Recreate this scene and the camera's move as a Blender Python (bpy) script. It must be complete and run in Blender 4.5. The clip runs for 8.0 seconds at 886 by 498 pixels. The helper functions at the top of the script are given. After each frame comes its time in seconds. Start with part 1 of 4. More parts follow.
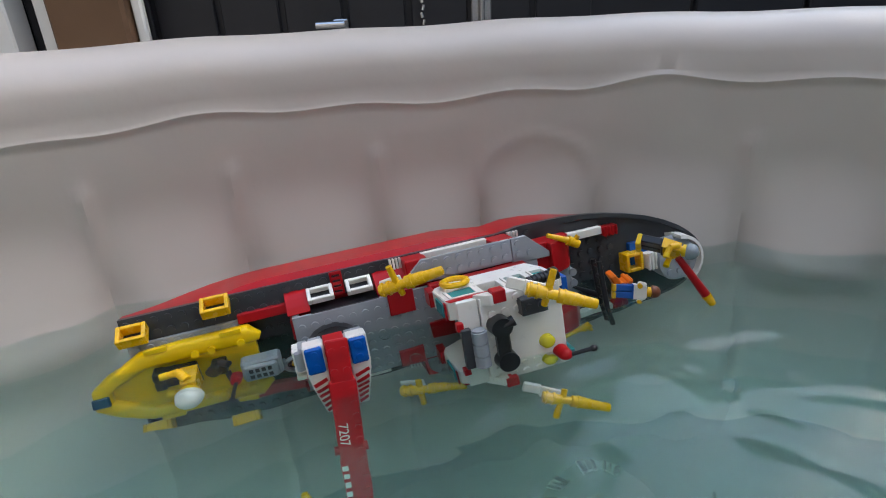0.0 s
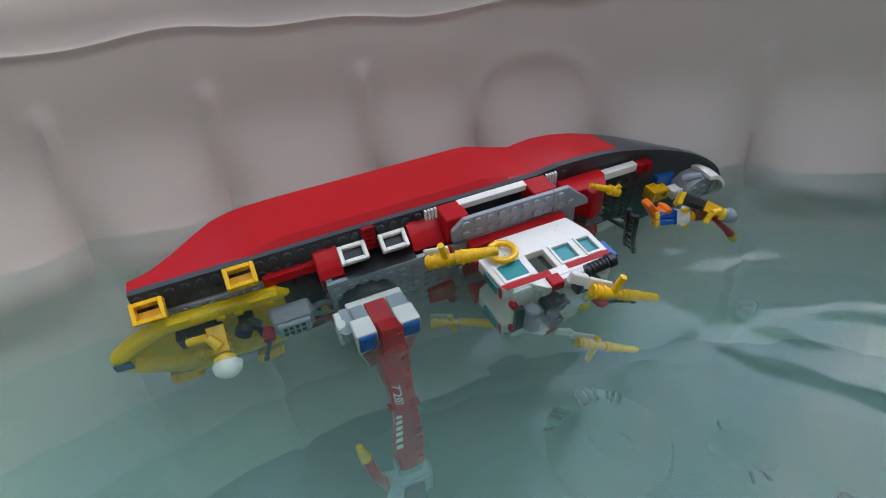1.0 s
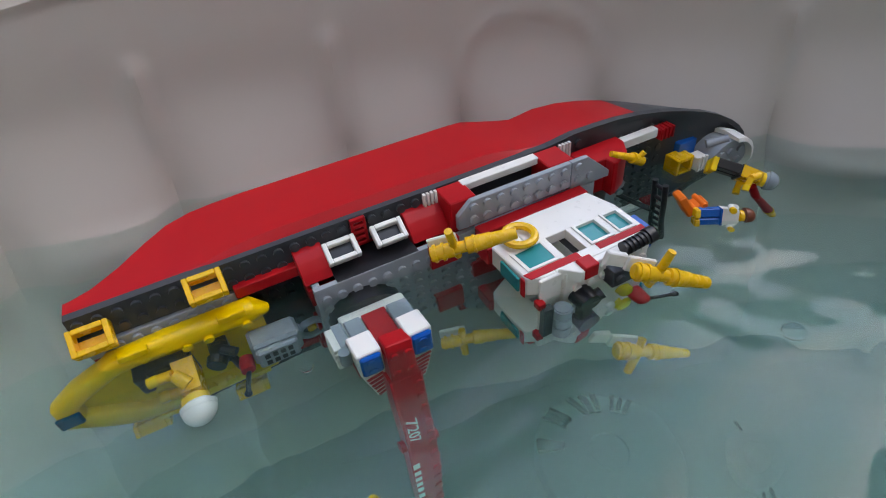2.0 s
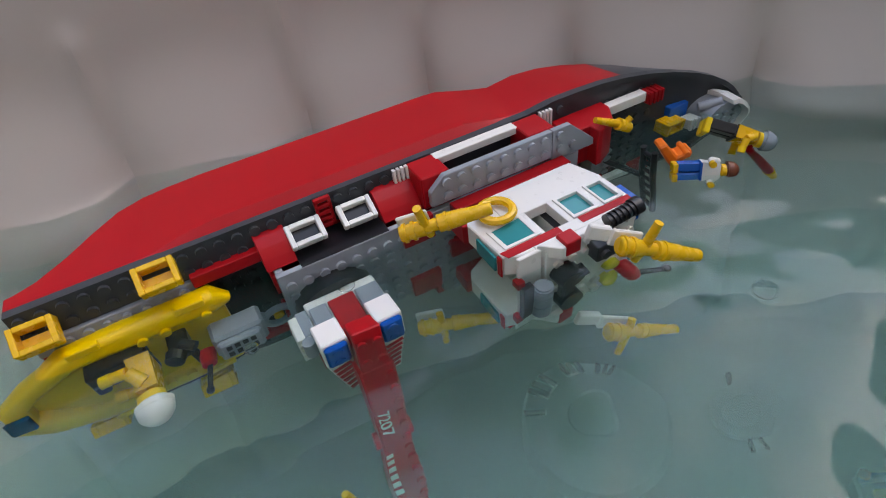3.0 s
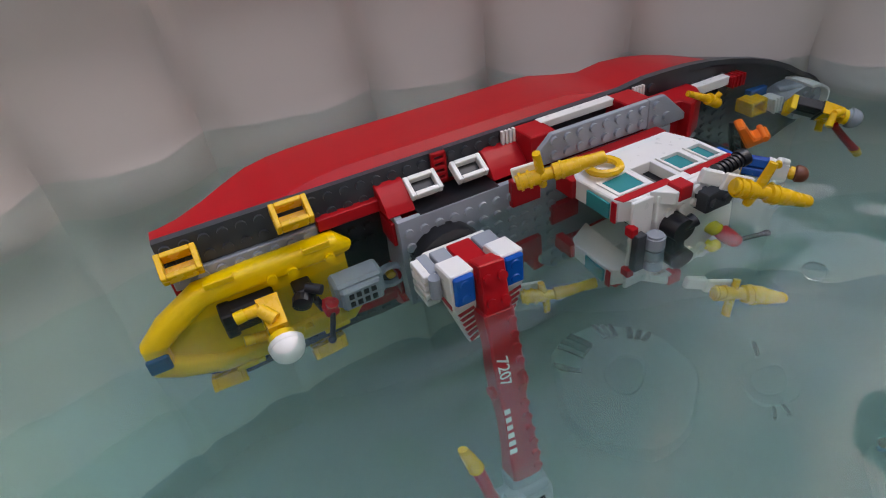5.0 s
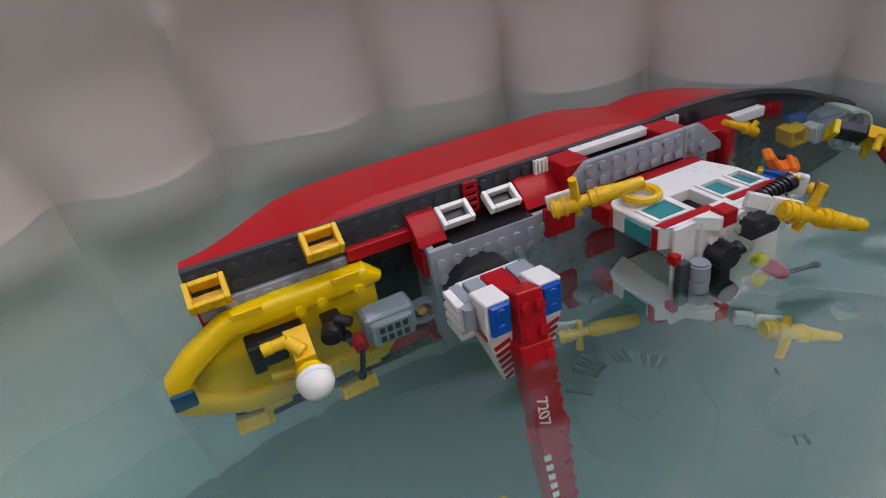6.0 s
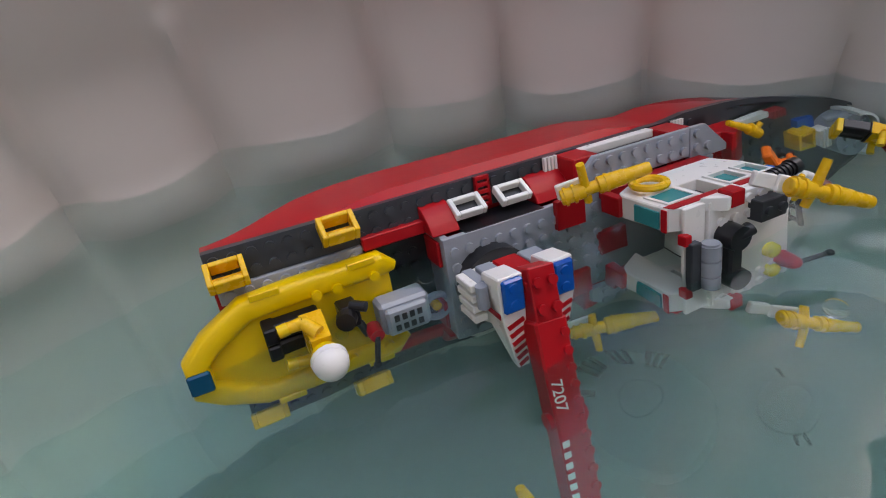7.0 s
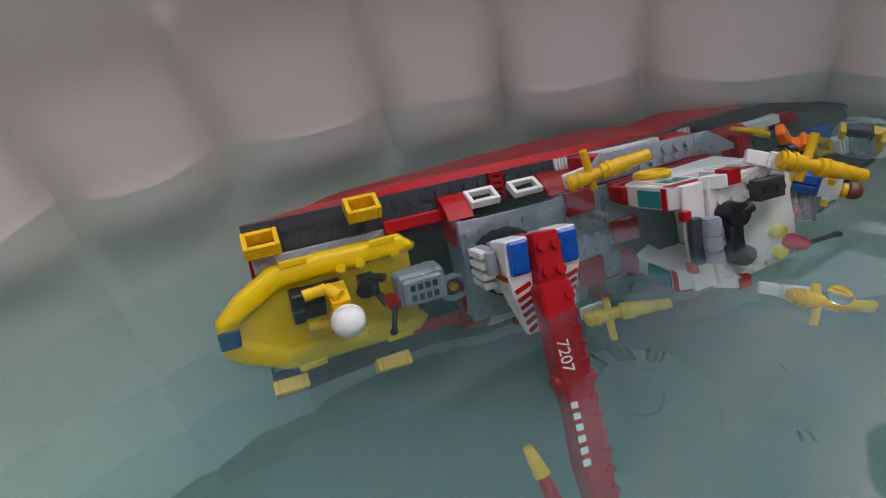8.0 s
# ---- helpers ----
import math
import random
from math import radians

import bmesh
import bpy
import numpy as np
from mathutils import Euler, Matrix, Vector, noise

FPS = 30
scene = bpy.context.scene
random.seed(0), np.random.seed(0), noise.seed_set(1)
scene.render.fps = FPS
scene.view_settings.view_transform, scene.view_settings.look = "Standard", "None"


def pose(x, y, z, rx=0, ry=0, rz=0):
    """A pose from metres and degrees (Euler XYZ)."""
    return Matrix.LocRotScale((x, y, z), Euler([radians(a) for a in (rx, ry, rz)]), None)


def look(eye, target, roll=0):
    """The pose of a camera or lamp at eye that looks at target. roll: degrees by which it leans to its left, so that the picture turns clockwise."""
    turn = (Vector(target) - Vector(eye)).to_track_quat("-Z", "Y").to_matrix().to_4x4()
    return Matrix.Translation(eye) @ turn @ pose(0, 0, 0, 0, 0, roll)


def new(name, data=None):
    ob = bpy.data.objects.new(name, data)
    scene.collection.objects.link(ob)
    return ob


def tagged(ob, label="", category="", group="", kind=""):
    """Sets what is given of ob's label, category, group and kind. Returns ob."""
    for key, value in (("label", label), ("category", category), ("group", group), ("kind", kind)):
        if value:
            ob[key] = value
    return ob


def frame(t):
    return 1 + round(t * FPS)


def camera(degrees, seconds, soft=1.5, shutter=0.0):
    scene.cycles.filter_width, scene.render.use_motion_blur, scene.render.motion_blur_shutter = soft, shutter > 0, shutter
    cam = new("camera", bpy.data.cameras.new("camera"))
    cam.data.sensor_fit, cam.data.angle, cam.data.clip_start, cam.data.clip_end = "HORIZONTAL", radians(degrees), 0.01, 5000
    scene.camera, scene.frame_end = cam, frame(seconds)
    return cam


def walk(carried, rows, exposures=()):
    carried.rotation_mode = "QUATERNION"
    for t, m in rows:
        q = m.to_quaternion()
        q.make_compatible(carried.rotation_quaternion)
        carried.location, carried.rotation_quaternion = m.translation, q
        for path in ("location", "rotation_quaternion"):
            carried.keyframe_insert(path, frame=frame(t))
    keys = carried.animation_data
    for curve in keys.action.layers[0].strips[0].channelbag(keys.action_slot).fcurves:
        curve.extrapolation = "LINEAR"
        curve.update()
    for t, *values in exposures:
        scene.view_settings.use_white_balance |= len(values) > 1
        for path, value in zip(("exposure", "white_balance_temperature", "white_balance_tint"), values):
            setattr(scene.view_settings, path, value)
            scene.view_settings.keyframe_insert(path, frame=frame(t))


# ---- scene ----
LENS = 75
CAMERA_ROWS = [
    (0, 0.0429, -0.4631, 0.2000, 65.81, 2.64, -2.05),
    (0.5, 0.0393, -0.4540, 0.2015, 63.24, 3.08, -2.11),
    (1, 0.0363, -0.4460, 0.1773, 60.37, 3.04, -3.70),
    (1.5, 0.0355, -0.4086, 0.1800, 57.59, 2.68, -4.99),
    (3, 0.0664, -0.3707, 0.1704, 50.81, 6.04, -6.83),
    (3.5, 0.0767, -0.3718, 0.1691, 50.01, 6.17, -4.64),
    (4, 0.0592, -0.3763, 0.1797, 48.89, 5.42, -4.15),
    (4.5, 0.0439, -0.3824, 0.1862, 47.19, 5.03, -4.30),
    (6, 0.0440, -0.3621, 0.1971, 46.00, 5.63, -2.91),
    (6.5, 0.0412, -0.3645, 0.2027, 45.87, 5.76, -2.50),
    (7, 0.0502, -0.3658, 0.1983, 46.24, 6.31, -2.30),
    (7.5, 0.0499, -0.3681, 0.1886, 47.13, 6.54, -2.91),
    (8, 0.0470, -0.3713, 0.1894, 47.46, 6.14, -2.68),
]
BOAT_ROWS = [
    (0, -0.1454, -0.1656, -0.0201, 78.22, -3.65, 15.14),
    (0.5, -0.1308, -0.1726, -0.0290, 100.80, -4.40, 17.53),
    (1, -0.1219, -0.1749, -0.0324, 101.07, -3.95, 19.11),
    (1.5, -0.1123, -0.1778, -0.0271, 95.92, -4.02, 21.42),
    (3, -0.1013, -0.1905, -0.0218, 93.10, -1.24, 21.87),
    (3.5, -0.0913, -0.1971, -0.0186, 89.86, -0.40, 23.70),
    (4, -0.0870, -0.2013, -0.0228, 88.03, 0.52, 24.17),
    (4.5, -0.0825, -0.2001, -0.0153, 85.34, 1.74, 24.00),
    (6, -0.0691, -0.2071, -0.0076, 77.11, 4.24, 23.94),
    (6.5, -0.0653, -0.2059, -0.0051, 73.17, 4.81, 23.53),
    (7, -0.0601, -0.2062, -0.0032, 70.70, 6.38, 23.91),
    (7.5, -0.0573, -0.2010, -0.0046, 67.28, 7.46, 23.10),
    (8, -0.0541, -0.1841, -0.0165, 61.08, 7.33, 19.71),
]
cam = camera(LENS, 8.0, soft=1.05)
walk(cam, [(t, pose(*p)) for t, *p in CAMERA_ROWS], exposures=[(0.0, 2.2, 6700, 5), (1.5, 2.2, 6700, 6), (3.5, 2.1, 7000, 12), (8.0, 1.98, 7050, 13)])

# ---- world and sun ----
world = bpy.data.worlds.new("sky")
scene.world = world
world.use_nodes = True
wn = world.node_tree
sky = wn.nodes.new("ShaderNodeTexSky")
sky.sky_type = "NISHITA"
sky.sun_disc = False
sky.air_density, sky.dust_density = 1.2, 2.2
sky.sun_elevation, sky.sun_rotation = radians(46), radians(78)
wn.links.new(sky.outputs[0], wn.nodes["Background"].inputs[0])
wn.nodes["Background"].inputs[1].default_value = 0.145
sun = new("sun", bpy.data.lights.new("sun", "SUN"))
sun.data.energy, sun.data.angle, sun.data.color = 2.2, radians(0.5), (1.0, 0.95, 0.88)
sun.matrix_world = look((6.79, 1.44, 7.19), (0, 0, 0))


# ---- materials ----
def material(name, color, rough=0.3, metal=0.0, vary=0.06, scale=60.0, bump=0.0, bump_scale=300.0, transmission=0.0, ior=1.45, coat=0.0, gloss=0.5):
    m = bpy.data.materials.new(name)
    m.use_nodes = True
    nt = m.node_tree
    b = nt.nodes["Principled BSDF"]
    b.inputs["Roughness"].default_value = rough
    b.inputs["Metallic"].default_value = metal
    b.inputs["IOR"].default_value = ior
    b.inputs["Transmission Weight"].default_value = transmission
    b.inputs["Coat Weight"].default_value = coat
    b.inputs["Specular IOR Level"].default_value = gloss
    tc = nt.nodes.new("ShaderNodeTexCoord")
    n1 = nt.nodes.new("ShaderNodeTexNoise")
    n1.inputs["Scale"].default_value, n1.inputs["Detail"].default_value = scale, 5
    nt.links.new(tc.outputs["Object"], n1.inputs["Vector"])
    mix = nt.nodes.new("ShaderNodeMix")
    mix.data_type = "RGBA"
    lo = [max(0.0, c * (1 - vary)) for c in color] + [1]
    hi = [min(1.0, c * (1 + vary)) for c in color] + [1]
    mix.inputs[6].default_value, mix.inputs[7].default_value = lo, hi
    nt.links.new(n1.outputs["Fac"], mix.inputs[0])
    nt.links.new(mix.outputs[2], b.inputs["Base Color"])
    rr = nt.nodes.new("ShaderNodeMapRange")
    rr.inputs[3].default_value, rr.inputs[4].default_value = max(0.02, rough * 0.92), min(1, rough * 1.1)
    n2 = nt.nodes.new("ShaderNodeTexNoise")
    n2.inputs["Scale"].default_value = scale * 4
    nt.links.new(tc.outputs["Object"], n2.inputs["Vector"])
    if transmission == 0:
        nt.links.new(n2.outputs["Fac"], rr.inputs[0])
        nt.links.new(rr.outputs[0], b.inputs["Roughness"])
    if bump:
        n3 = nt.nodes.new("ShaderNodeTexNoise")
        n3.inputs["Scale"].default_value, n3.inputs["Detail"].default_value = bump_scale, 4
        nt.links.new(tc.outputs["Object"], n3.inputs["Vector"])
        bp = nt.nodes.new("ShaderNodeBump")
        bp.inputs["Strength"].default_value, bp.inputs["Distance"].default_value = bump, 0.001
        nt.links.new(n3.outputs["Fac"], bp.inputs["Height"])
        nt.links.new(bp.outputs[0], b.inputs["Normal"])
    return m


RED = material("red_plastic", (0.43, 0.008, 0.013), 0.3, vary=0.08, scale=25, gloss=0.22)
DARK_RED = material("dark_red_plastic", (0.36, 0.008, 0.012), 0.3, gloss=0.25)
CHARCOAL = material("dark_grey_plastic", (0.05, 0.054, 0.06), 0.32, vary=0.15, gloss=0.35)
GREY = material("grey_plastic", (0.30, 0.32, 0.35), 0.3, vary=0.07)
WHITE = material("white_plastic", (0.80, 0.77, 0.72), 0.28, vary=0.04)
YELLOW = material("yellow_plastic", (0.82, 0.47, 0.01), 0.27, vary=0.06)
LEMON = material("yellow_dinghy_plastic", (0.82, 0.53, 0.0), 0.3, vary=0.06)
BLACK = material("black_plastic", (0.012, 0.012, 0.014), 0.3)
BLUE = material("blue_plastic", (0.01, 0.1, 0.42), 0.25)
BLUE_CLEAR = material("clear_blue_plastic", (0.0, 0.08, 0.4), 0.1)
NAVY_CLEAR = material("clear_dark_blue_plastic", (0.0, 0.06, 0.13), 0.1)
TEAL = material("clear_teal_plastic", (0.03, 0.25, 0.26), 0.12)
ORANGE = material("orange_plastic", (0.8, 0.16, 0.01), 0.3)
BROWN = material("brown_plastic", (0.16, 0.045, 0.02), 0.35)
CLEAR = material("smoky_clear_plastic", (0.25, 0.29, 0.32), 0.15)
LIME = material("clear_yellow_plastic", (0.7, 0.62, 0.02), 0.12, coat=0.4)
STEEL = material("steel", (0.6, 0.6, 0.6), 0.25, metal=1.0)
TUB = material("tub_plastic", (0.52, 0.465, 0.425), 0.38, vary=0.06, scale=9, bump=0.15, bump_scale=90)
DRAIN = material("drain_plastic", (0.4, 0.38, 0.36), 0.4)
SLOT = material("slot_dark", (0.01, 0.012, 0.018), 0.6)
FENCE = material("dark_paint", (0.018, 0.018, 0.022), 0.5, vary=0.3, scale=8, bump=0.2)
POST = material("white_paint", (0.8, 0.79, 0.77), 0.45, vary=0.05, scale=10)
WOOD = material("brown_wood", (0.16, 0.09, 0.05), 0.6, vary=0.3, scale=6, bump=0.3)
RENDER = material("cream_render", (0.52, 0.47, 0.43), 0.9, vary=0.1, scale=3, bump=0.4, bump_scale=60)
PAVING = material("paving", (0.22, 0.21, 0.2), 0.85, vary=0.25, scale=5, bump=0.5, bump_scale=80)
WATER = material("water", (0.87, 0.988, 0.952), 0.0, vary=0.0, transmission=1.0, ior=1.2, coat=0.14)


def cloud_water(amount):
    """A little milky scatter in the water, mixed in also to brighten it."""
    nt = WATER.node_tree
    out = nt.nodes["Material Output"]
    mix = nt.nodes.new("ShaderNodeMixShader")
    milk = nt.nodes.new("ShaderNodeBsdfDiffuse")
    milk.inputs["Color"].default_value = (0.5, 0.92, 0.8, 1)
    mix.inputs[0].default_value = amount
    nt.links.new(nt.nodes["Principled BSDF"].outputs[0], mix.inputs[1])
    nt.links.new(milk.outputs[0], mix.inputs[2])
    nt.links.new(mix.outputs[0], out.inputs["Surface"])


cloud_water(0.012)

# absorption in the water's depth: added sheets take out red, pale milk lifts brightness
DEEP = bpy.data.materials.new("deep_water")
DEEP.use_nodes = True
deep_clear = DEEP.node_tree.nodes.new("ShaderNodeBsdfTransparent")
deep_clear.inputs["Color"].default_value = (0.93, 0.996, 0.982, 1)
deep_milk = DEEP.node_tree.nodes.new("ShaderNodeBsdfDiffuse")
deep_milk.inputs["Color"].default_value = (0.68, 0.93, 0.85, 1)
deep_mix = DEEP.node_tree.nodes.new("ShaderNodeMixShader")
deep_mix.inputs[0].default_value = 0.085
DEEP.node_tree.links.new(deep_clear.outputs[0], deep_mix.inputs[1])
DEEP.node_tree.links.new(deep_milk.outputs[0], deep_mix.inputs[2])
DEEP.node_tree.links.new(deep_mix.outputs[0], DEEP.node_tree.nodes["Material Output"].inputs["Surface"])

SHALLOW = DEEP.copy()
SHALLOW.name = "shallow_water"
SHALLOW.node_tree.nodes["Mix Shader"].inputs[0].default_value = 0.045
SHALLOW.node_tree.nodes["Transparent BSDF"].inputs["Color"].default_value = (0.94, 0.997, 0.983, 1)
# sheet over the floor whose bluish tint darkens it in place of shade
FLOOR_DIM = DEEP.copy()
FLOOR_DIM.name = "deepest_water"
FLOOR_DIM.node_tree.nodes["Mix Shader"].inputs[0].default_value = 0.03
FLOOR_DIM.node_tree.nodes["Transparent BSDF"].inputs["Color"].default_value = (0.62, 0.75, 0.83, 1)

S = 0.008  # one stud


# ---- mesh helpers: plastic parts are built in studs and scaled ----
def part(name, bm, mat, parent=None, label="", scale=S, smooth=False, sharp=35):
    if scale != 1:
        bmesh.ops.scale(bm, vec=(scale,) * 3, verts=bm.verts)
    me = bpy.data.meshes.new(name)
    bm.normal_update()
    bm.to_mesh(me)
    bm.free()
    for m in mat if isinstance(mat, (list, tuple)) else [mat]:
        me.materials.append(m)
    if smooth:
        for p in me.polygons:
            p.use_smooth = True
        me.set_sharp_from_angle(angle=radians(sharp))
    ob = new(name, me)
    ob.parent = parent
    if label:
        tagged(ob, label)
    return ob


def thing(name, label, category, group="", kind=""):
    return tagged(new(name), label, category, group, kind)


def box(bm, x0, x1, y0, y1, z0, z1, bevel=0.06, m=None, slot=0):
    v = bmesh.ops.create_cube(bm, size=1)["verts"]
    bmesh.ops.scale(bm, vec=(x1 - x0, y1 - y0, z1 - z0), verts=v)
    bmesh.ops.translate(bm, vec=((x0 + x1) / 2, (y0 + y1) / 2, (z0 + z1) / 2), verts=v)
    if m:
        bmesh.ops.transform(bm, matrix=m, verts=v)
    for f in {f for q in v for f in q.link_faces}:
        f.material_index = slot
    if bevel:
        e = list({e for q in v for e in q.link_edges})
        bmesh.ops.bevel(bm, geom=e, offset=bevel, segments=1, affect="EDGES", profile=0.7, material=slot)
    return bm


def rod(bm, a, b, r0, r1=None, seg=16, slot=0):
    a, b = Vector(a), Vector(b)
    r1 = r0 if r1 is None else r1
    v = bmesh.ops.create_cone(bm, cap_ends=True, segments=seg, radius1=r0, radius2=r1, depth=(b - a).length)["verts"]
    m = Matrix.Translation((a + b) / 2) @ (b - a).to_track_quat("Z", "Y").to_matrix().to_4x4()
    bmesh.ops.transform(bm, matrix=m, verts=v)
    for f in {f for q in v for f in q.link_faces}:
        f.material_index = slot
    return bm


def ball(bm, c, r, sz=(1, 1, 1), slot=0):
    v = bmesh.ops.create_uvsphere(bm, u_segments=16, v_segments=10, radius=r)["verts"]
    bmesh.ops.scale(bm, vec=sz, verts=v)
    bmesh.ops.translate(bm, vec=c, verts=v)
    for f in {f for q in v for f in q.link_faces}:
        f.material_index = slot
    return bm


def studs(bm, xs, ys, z, axis=(0, 0, 1), slot=0):
    for x in xs:
        for y in ys:
            p = Vector((x, y, z))
            rod(bm, p, p + Vector(axis) * 0.21, 0.3, 0.3, 12, slot)
    return bm


def prism(bm, pts, lo, hi, axis="z", slot=0, bevel=0.0):
    """A flat outline (a list of 2D corners) pushed from lo to hi along an axis."""
    def at(p, h):
        return {"z": (p[0], p[1], h), "y": (p[0], h, p[1]), "x": (h, p[0], p[1])}[axis]
    a = [bm.verts.new(at(p, lo)) for p in pts]
    b = [bm.verts.new(at(p, hi)) for p in pts]
    fs = [bm.faces.new(a), bm.faces.new(b)]
    for i in range(len(pts)):
        j = (i + 1) % len(pts)
        fs.append(bm.faces.new((a[i], a[j], b[j], b[i])))
    bmesh.ops.recalc_face_normals(bm, faces=fs)
    for f in fs:
        f.material_index = slot
    if bevel:
        bmesh.ops.bevel(bm, geom=list({e for f in fs for e in f.edges}), offset=bevel, segments=1, affect="EDGES", profile=0.7)
    return bm


def frame_loft(bm, loops, close=True, slot=0, caps=True):
    rings = [[bm.verts.new(p) for p in l] for l in loops]
    fs = []
    n = len(rings[0])
    for a, b in zip(rings, rings[1:]):
        for i in range(n if close else n - 1):
            j = (i + 1) % n
            fs.append(bm.faces.new((a[i], a[j], b[j], b[i])))
    if caps:
        fs += [bm.faces.new(rings[0]), bm.faces.new(rings[-1])]
    bmesh.ops.recalc_face_normals(bm, faces=fs)
    for f in fs:
        f.material_index = slot
    return bm


def BM():
    return bmesh.new()


def xs(a, b):
    return [a + 0.5 + i for i in range(int(round(b - a)))]


# ---- tub ----
CX, CY, R = 0.1, -0.563, 0.57
GAPS = [-31.5, -21.5, -10.1, -1.7, 8.2, 20.0]
while GAPS[0] > -170:
    GAPS.insert(0, GAPS[0] - 10.6)
while GAPS[-1] < 175:
    GAPS.append(GAPS[-1] + 10.6)
FLOOR = -0.245


def floor_reach(deg):
    """Distance from the tub's middle to the edge of its floor, which lies a little off centre."""
    a = radians(deg)
    q = 0.09 * math.sin(a) - 0.05 * math.cos(a)
    return q + math.sqrt(0.52 ** 2 - 0.0106 + q * q)



def smooth01(u):
    u = min(1.0, max(0.0, u))
    return u * u * (3 - 2 * u)


def pillow(deg):
    """0 in a groove, 1 on the middle of a pillow."""
    for a, b in zip(GAPS, GAPS[1:]):
        if a <= deg <= b:
            u = 2 * (deg - a) / (b - a) - 1
            return max(0.0, 1 - abs(u) ** 2.8) ** 0.8
    return 0.3


def tub_profile(deg):
    """Radius and height from the floor's corner up over the rim."""
    k = pillow(deg)
    wob = 0.0025 * math.sin(deg * 0.21) + 0.002 * math.sin(deg * 0.53 + 1)
    edge = floor_reach(deg)
    slope = (R - edge) / (-FLOOR - 0.02)
    rows = []
    for i in range(9):
        a = radians(90 * i / 8)
        rows.append((edge - 0.03 + 0.03 * math.sin(a), FLOOR + 0.03 - 0.03 * math.cos(a)))
    n = 56
    for i in range(1, n + 1):
        z = FLOOR + 0.03 + (0.098 - FLOOR - 0.03) * i / n
        top = 0.07
        bulge = 0.031 * k * smooth01((top - z) / 0.11) * (1 - smooth01((-z - 0.01) / 0.06))
        near = min(abs(deg - g) for g in GAPS if abs(g + 1.7) > 1 and abs(g - 8.2) > 1)
        rib = 0.004 * math.exp(-((near / 0.55) ** 2)) * smooth01((0.088 - z) / 0.006)
        e = math.hypot((deg - 3.25) / 4.7, (z - 0.05) / 0.036) if z > 0.05 else abs(deg - 3.25) / 4.7
        arch = 0.0016 * math.exp(-(((e - 1) / 0.1) ** 2)) * smooth01((z - 0.02) / 0.03)
        rows.append((R + min(0.0, max(edge - R, slope * z)) + max(0, z) * 0.06 - bulge - rib - arch, z))
    seam = 0.121 + wob + 0.008 * smooth01((deg - 6) / 8)
    rows += [(R + 0.0078, seam - 0.008), (R + 0.0082, seam - 0.003), (R + 0.0072, seam - 0.0012), (R + 0.0072, seam), (R + 0.009, seam + 0.0025)]
    for i in range(13):
        a = radians(180 - 15 * i)
        rows.append((R + 0.06 + 0.05 * math.cos(a), 0.134 + wob * 0.3 + 0.04 * max(0, math.sin(a)) ** 0.8))
    rows += [(R + 0.108, 0.1), (R + 0.06, 0.09), (R - 0.02, FLOOR - 0.02)]
    return rows


def make_tub():
    bm = BM()
    n = 900
    cols = []
    for j in range(n):
        deg = -180 + 360 * j / n
        a = radians(deg)
        cols.append([bm.verts.new((CX + r * math.sin(a), CY + r * math.cos(a), z)) for r, z in tub_profile(deg)])
    for j in range(n):
        a, b = cols[j], cols[(j + 1) % n]
        for i in range(len(a) - 1):
            bm.faces.new((a[i], b[i], b[i + 1], a[i + 1]))
    bm.faces.new([c[0] for c in cols])
    bm.faces.new([c[-1] for c in reversed(cols)])
    bmesh.ops.recalc_face_normals(bm, faces=bm.faces)
    tub = part("tub", bm, TUB, None, scale=1, smooth=True)
    return tagged(tub, "off-white moulded plastic round tub with fluted walls", "tub", kind="structure")


make_tub()


# spreading ripples: centre, radius, breadth
RIPPLES = [(0.22, -0.34, 0.17, 0.018), (0.22, -0.34, 0.115, 0.012), (0.02, -0.12, 0.13, 0.014)]


def make_water():
    bm = BM()
    nr, na = 240, 420
    waves = [(52, 0.3, 0.0008, 0.0), (90, 1.2, 0.0004, 1.0), (70, -0.7, 0.0006, 2.0), (150, 2.2, 0.00034, 0.4), (33, -1.4, 0.0008, 3.0), (210, 0.8, 0.0002, 1.7), (280, -0.3, 0.00011, 0.9)]
    rings = []
    for i in range(1, nr + 1):
        r = (R + 0.012) * i / nr
        ring = []
        for j in range(na):
            a = 2 * math.pi * j / na
            x, y = r * math.cos(a), r * math.sin(a)
            z = sum(h * math.sin(k * (x * math.cos(d) + y * math.sin(d)) + p + 2.2 * noise.noise((x * 7, y * 7, p))) for k, d, h, p in waves)
            for wx, wy, wr, wd in RIPPLES:
                q = math.hypot(x + CX - wx, y + CY - wy) + 0.012 * noise.noise((x * 9, y * 9, wr))
                z += 0.00032 * math.exp(-(((q - wr) / wd) ** 2)) * math.sin(320 * (q - wr))
            ring.append(bm.verts.new((x, y, z)))
        rings.append(ring)
    c = bm.verts.new((0, 0, 0))
    for j in range(na):
        bm.faces.new((c, rings[0][j], rings[0][(j + 1) % na]))
    for a, b in zip(rings, rings[1:]):
        for j in range(na):
            k = (j + 1) % na
            bm.faces.new((a[j], b[j], b[k], a[k]))
    w = part("water", bm, WATER, None, scale=1, smooth=True)
    w.location = (CX, CY, 0)
    w.visible_shadow = False
    return tagged(w, "clear rippled pale green water filling the tub", "water", kind="structure")


water = make_water()
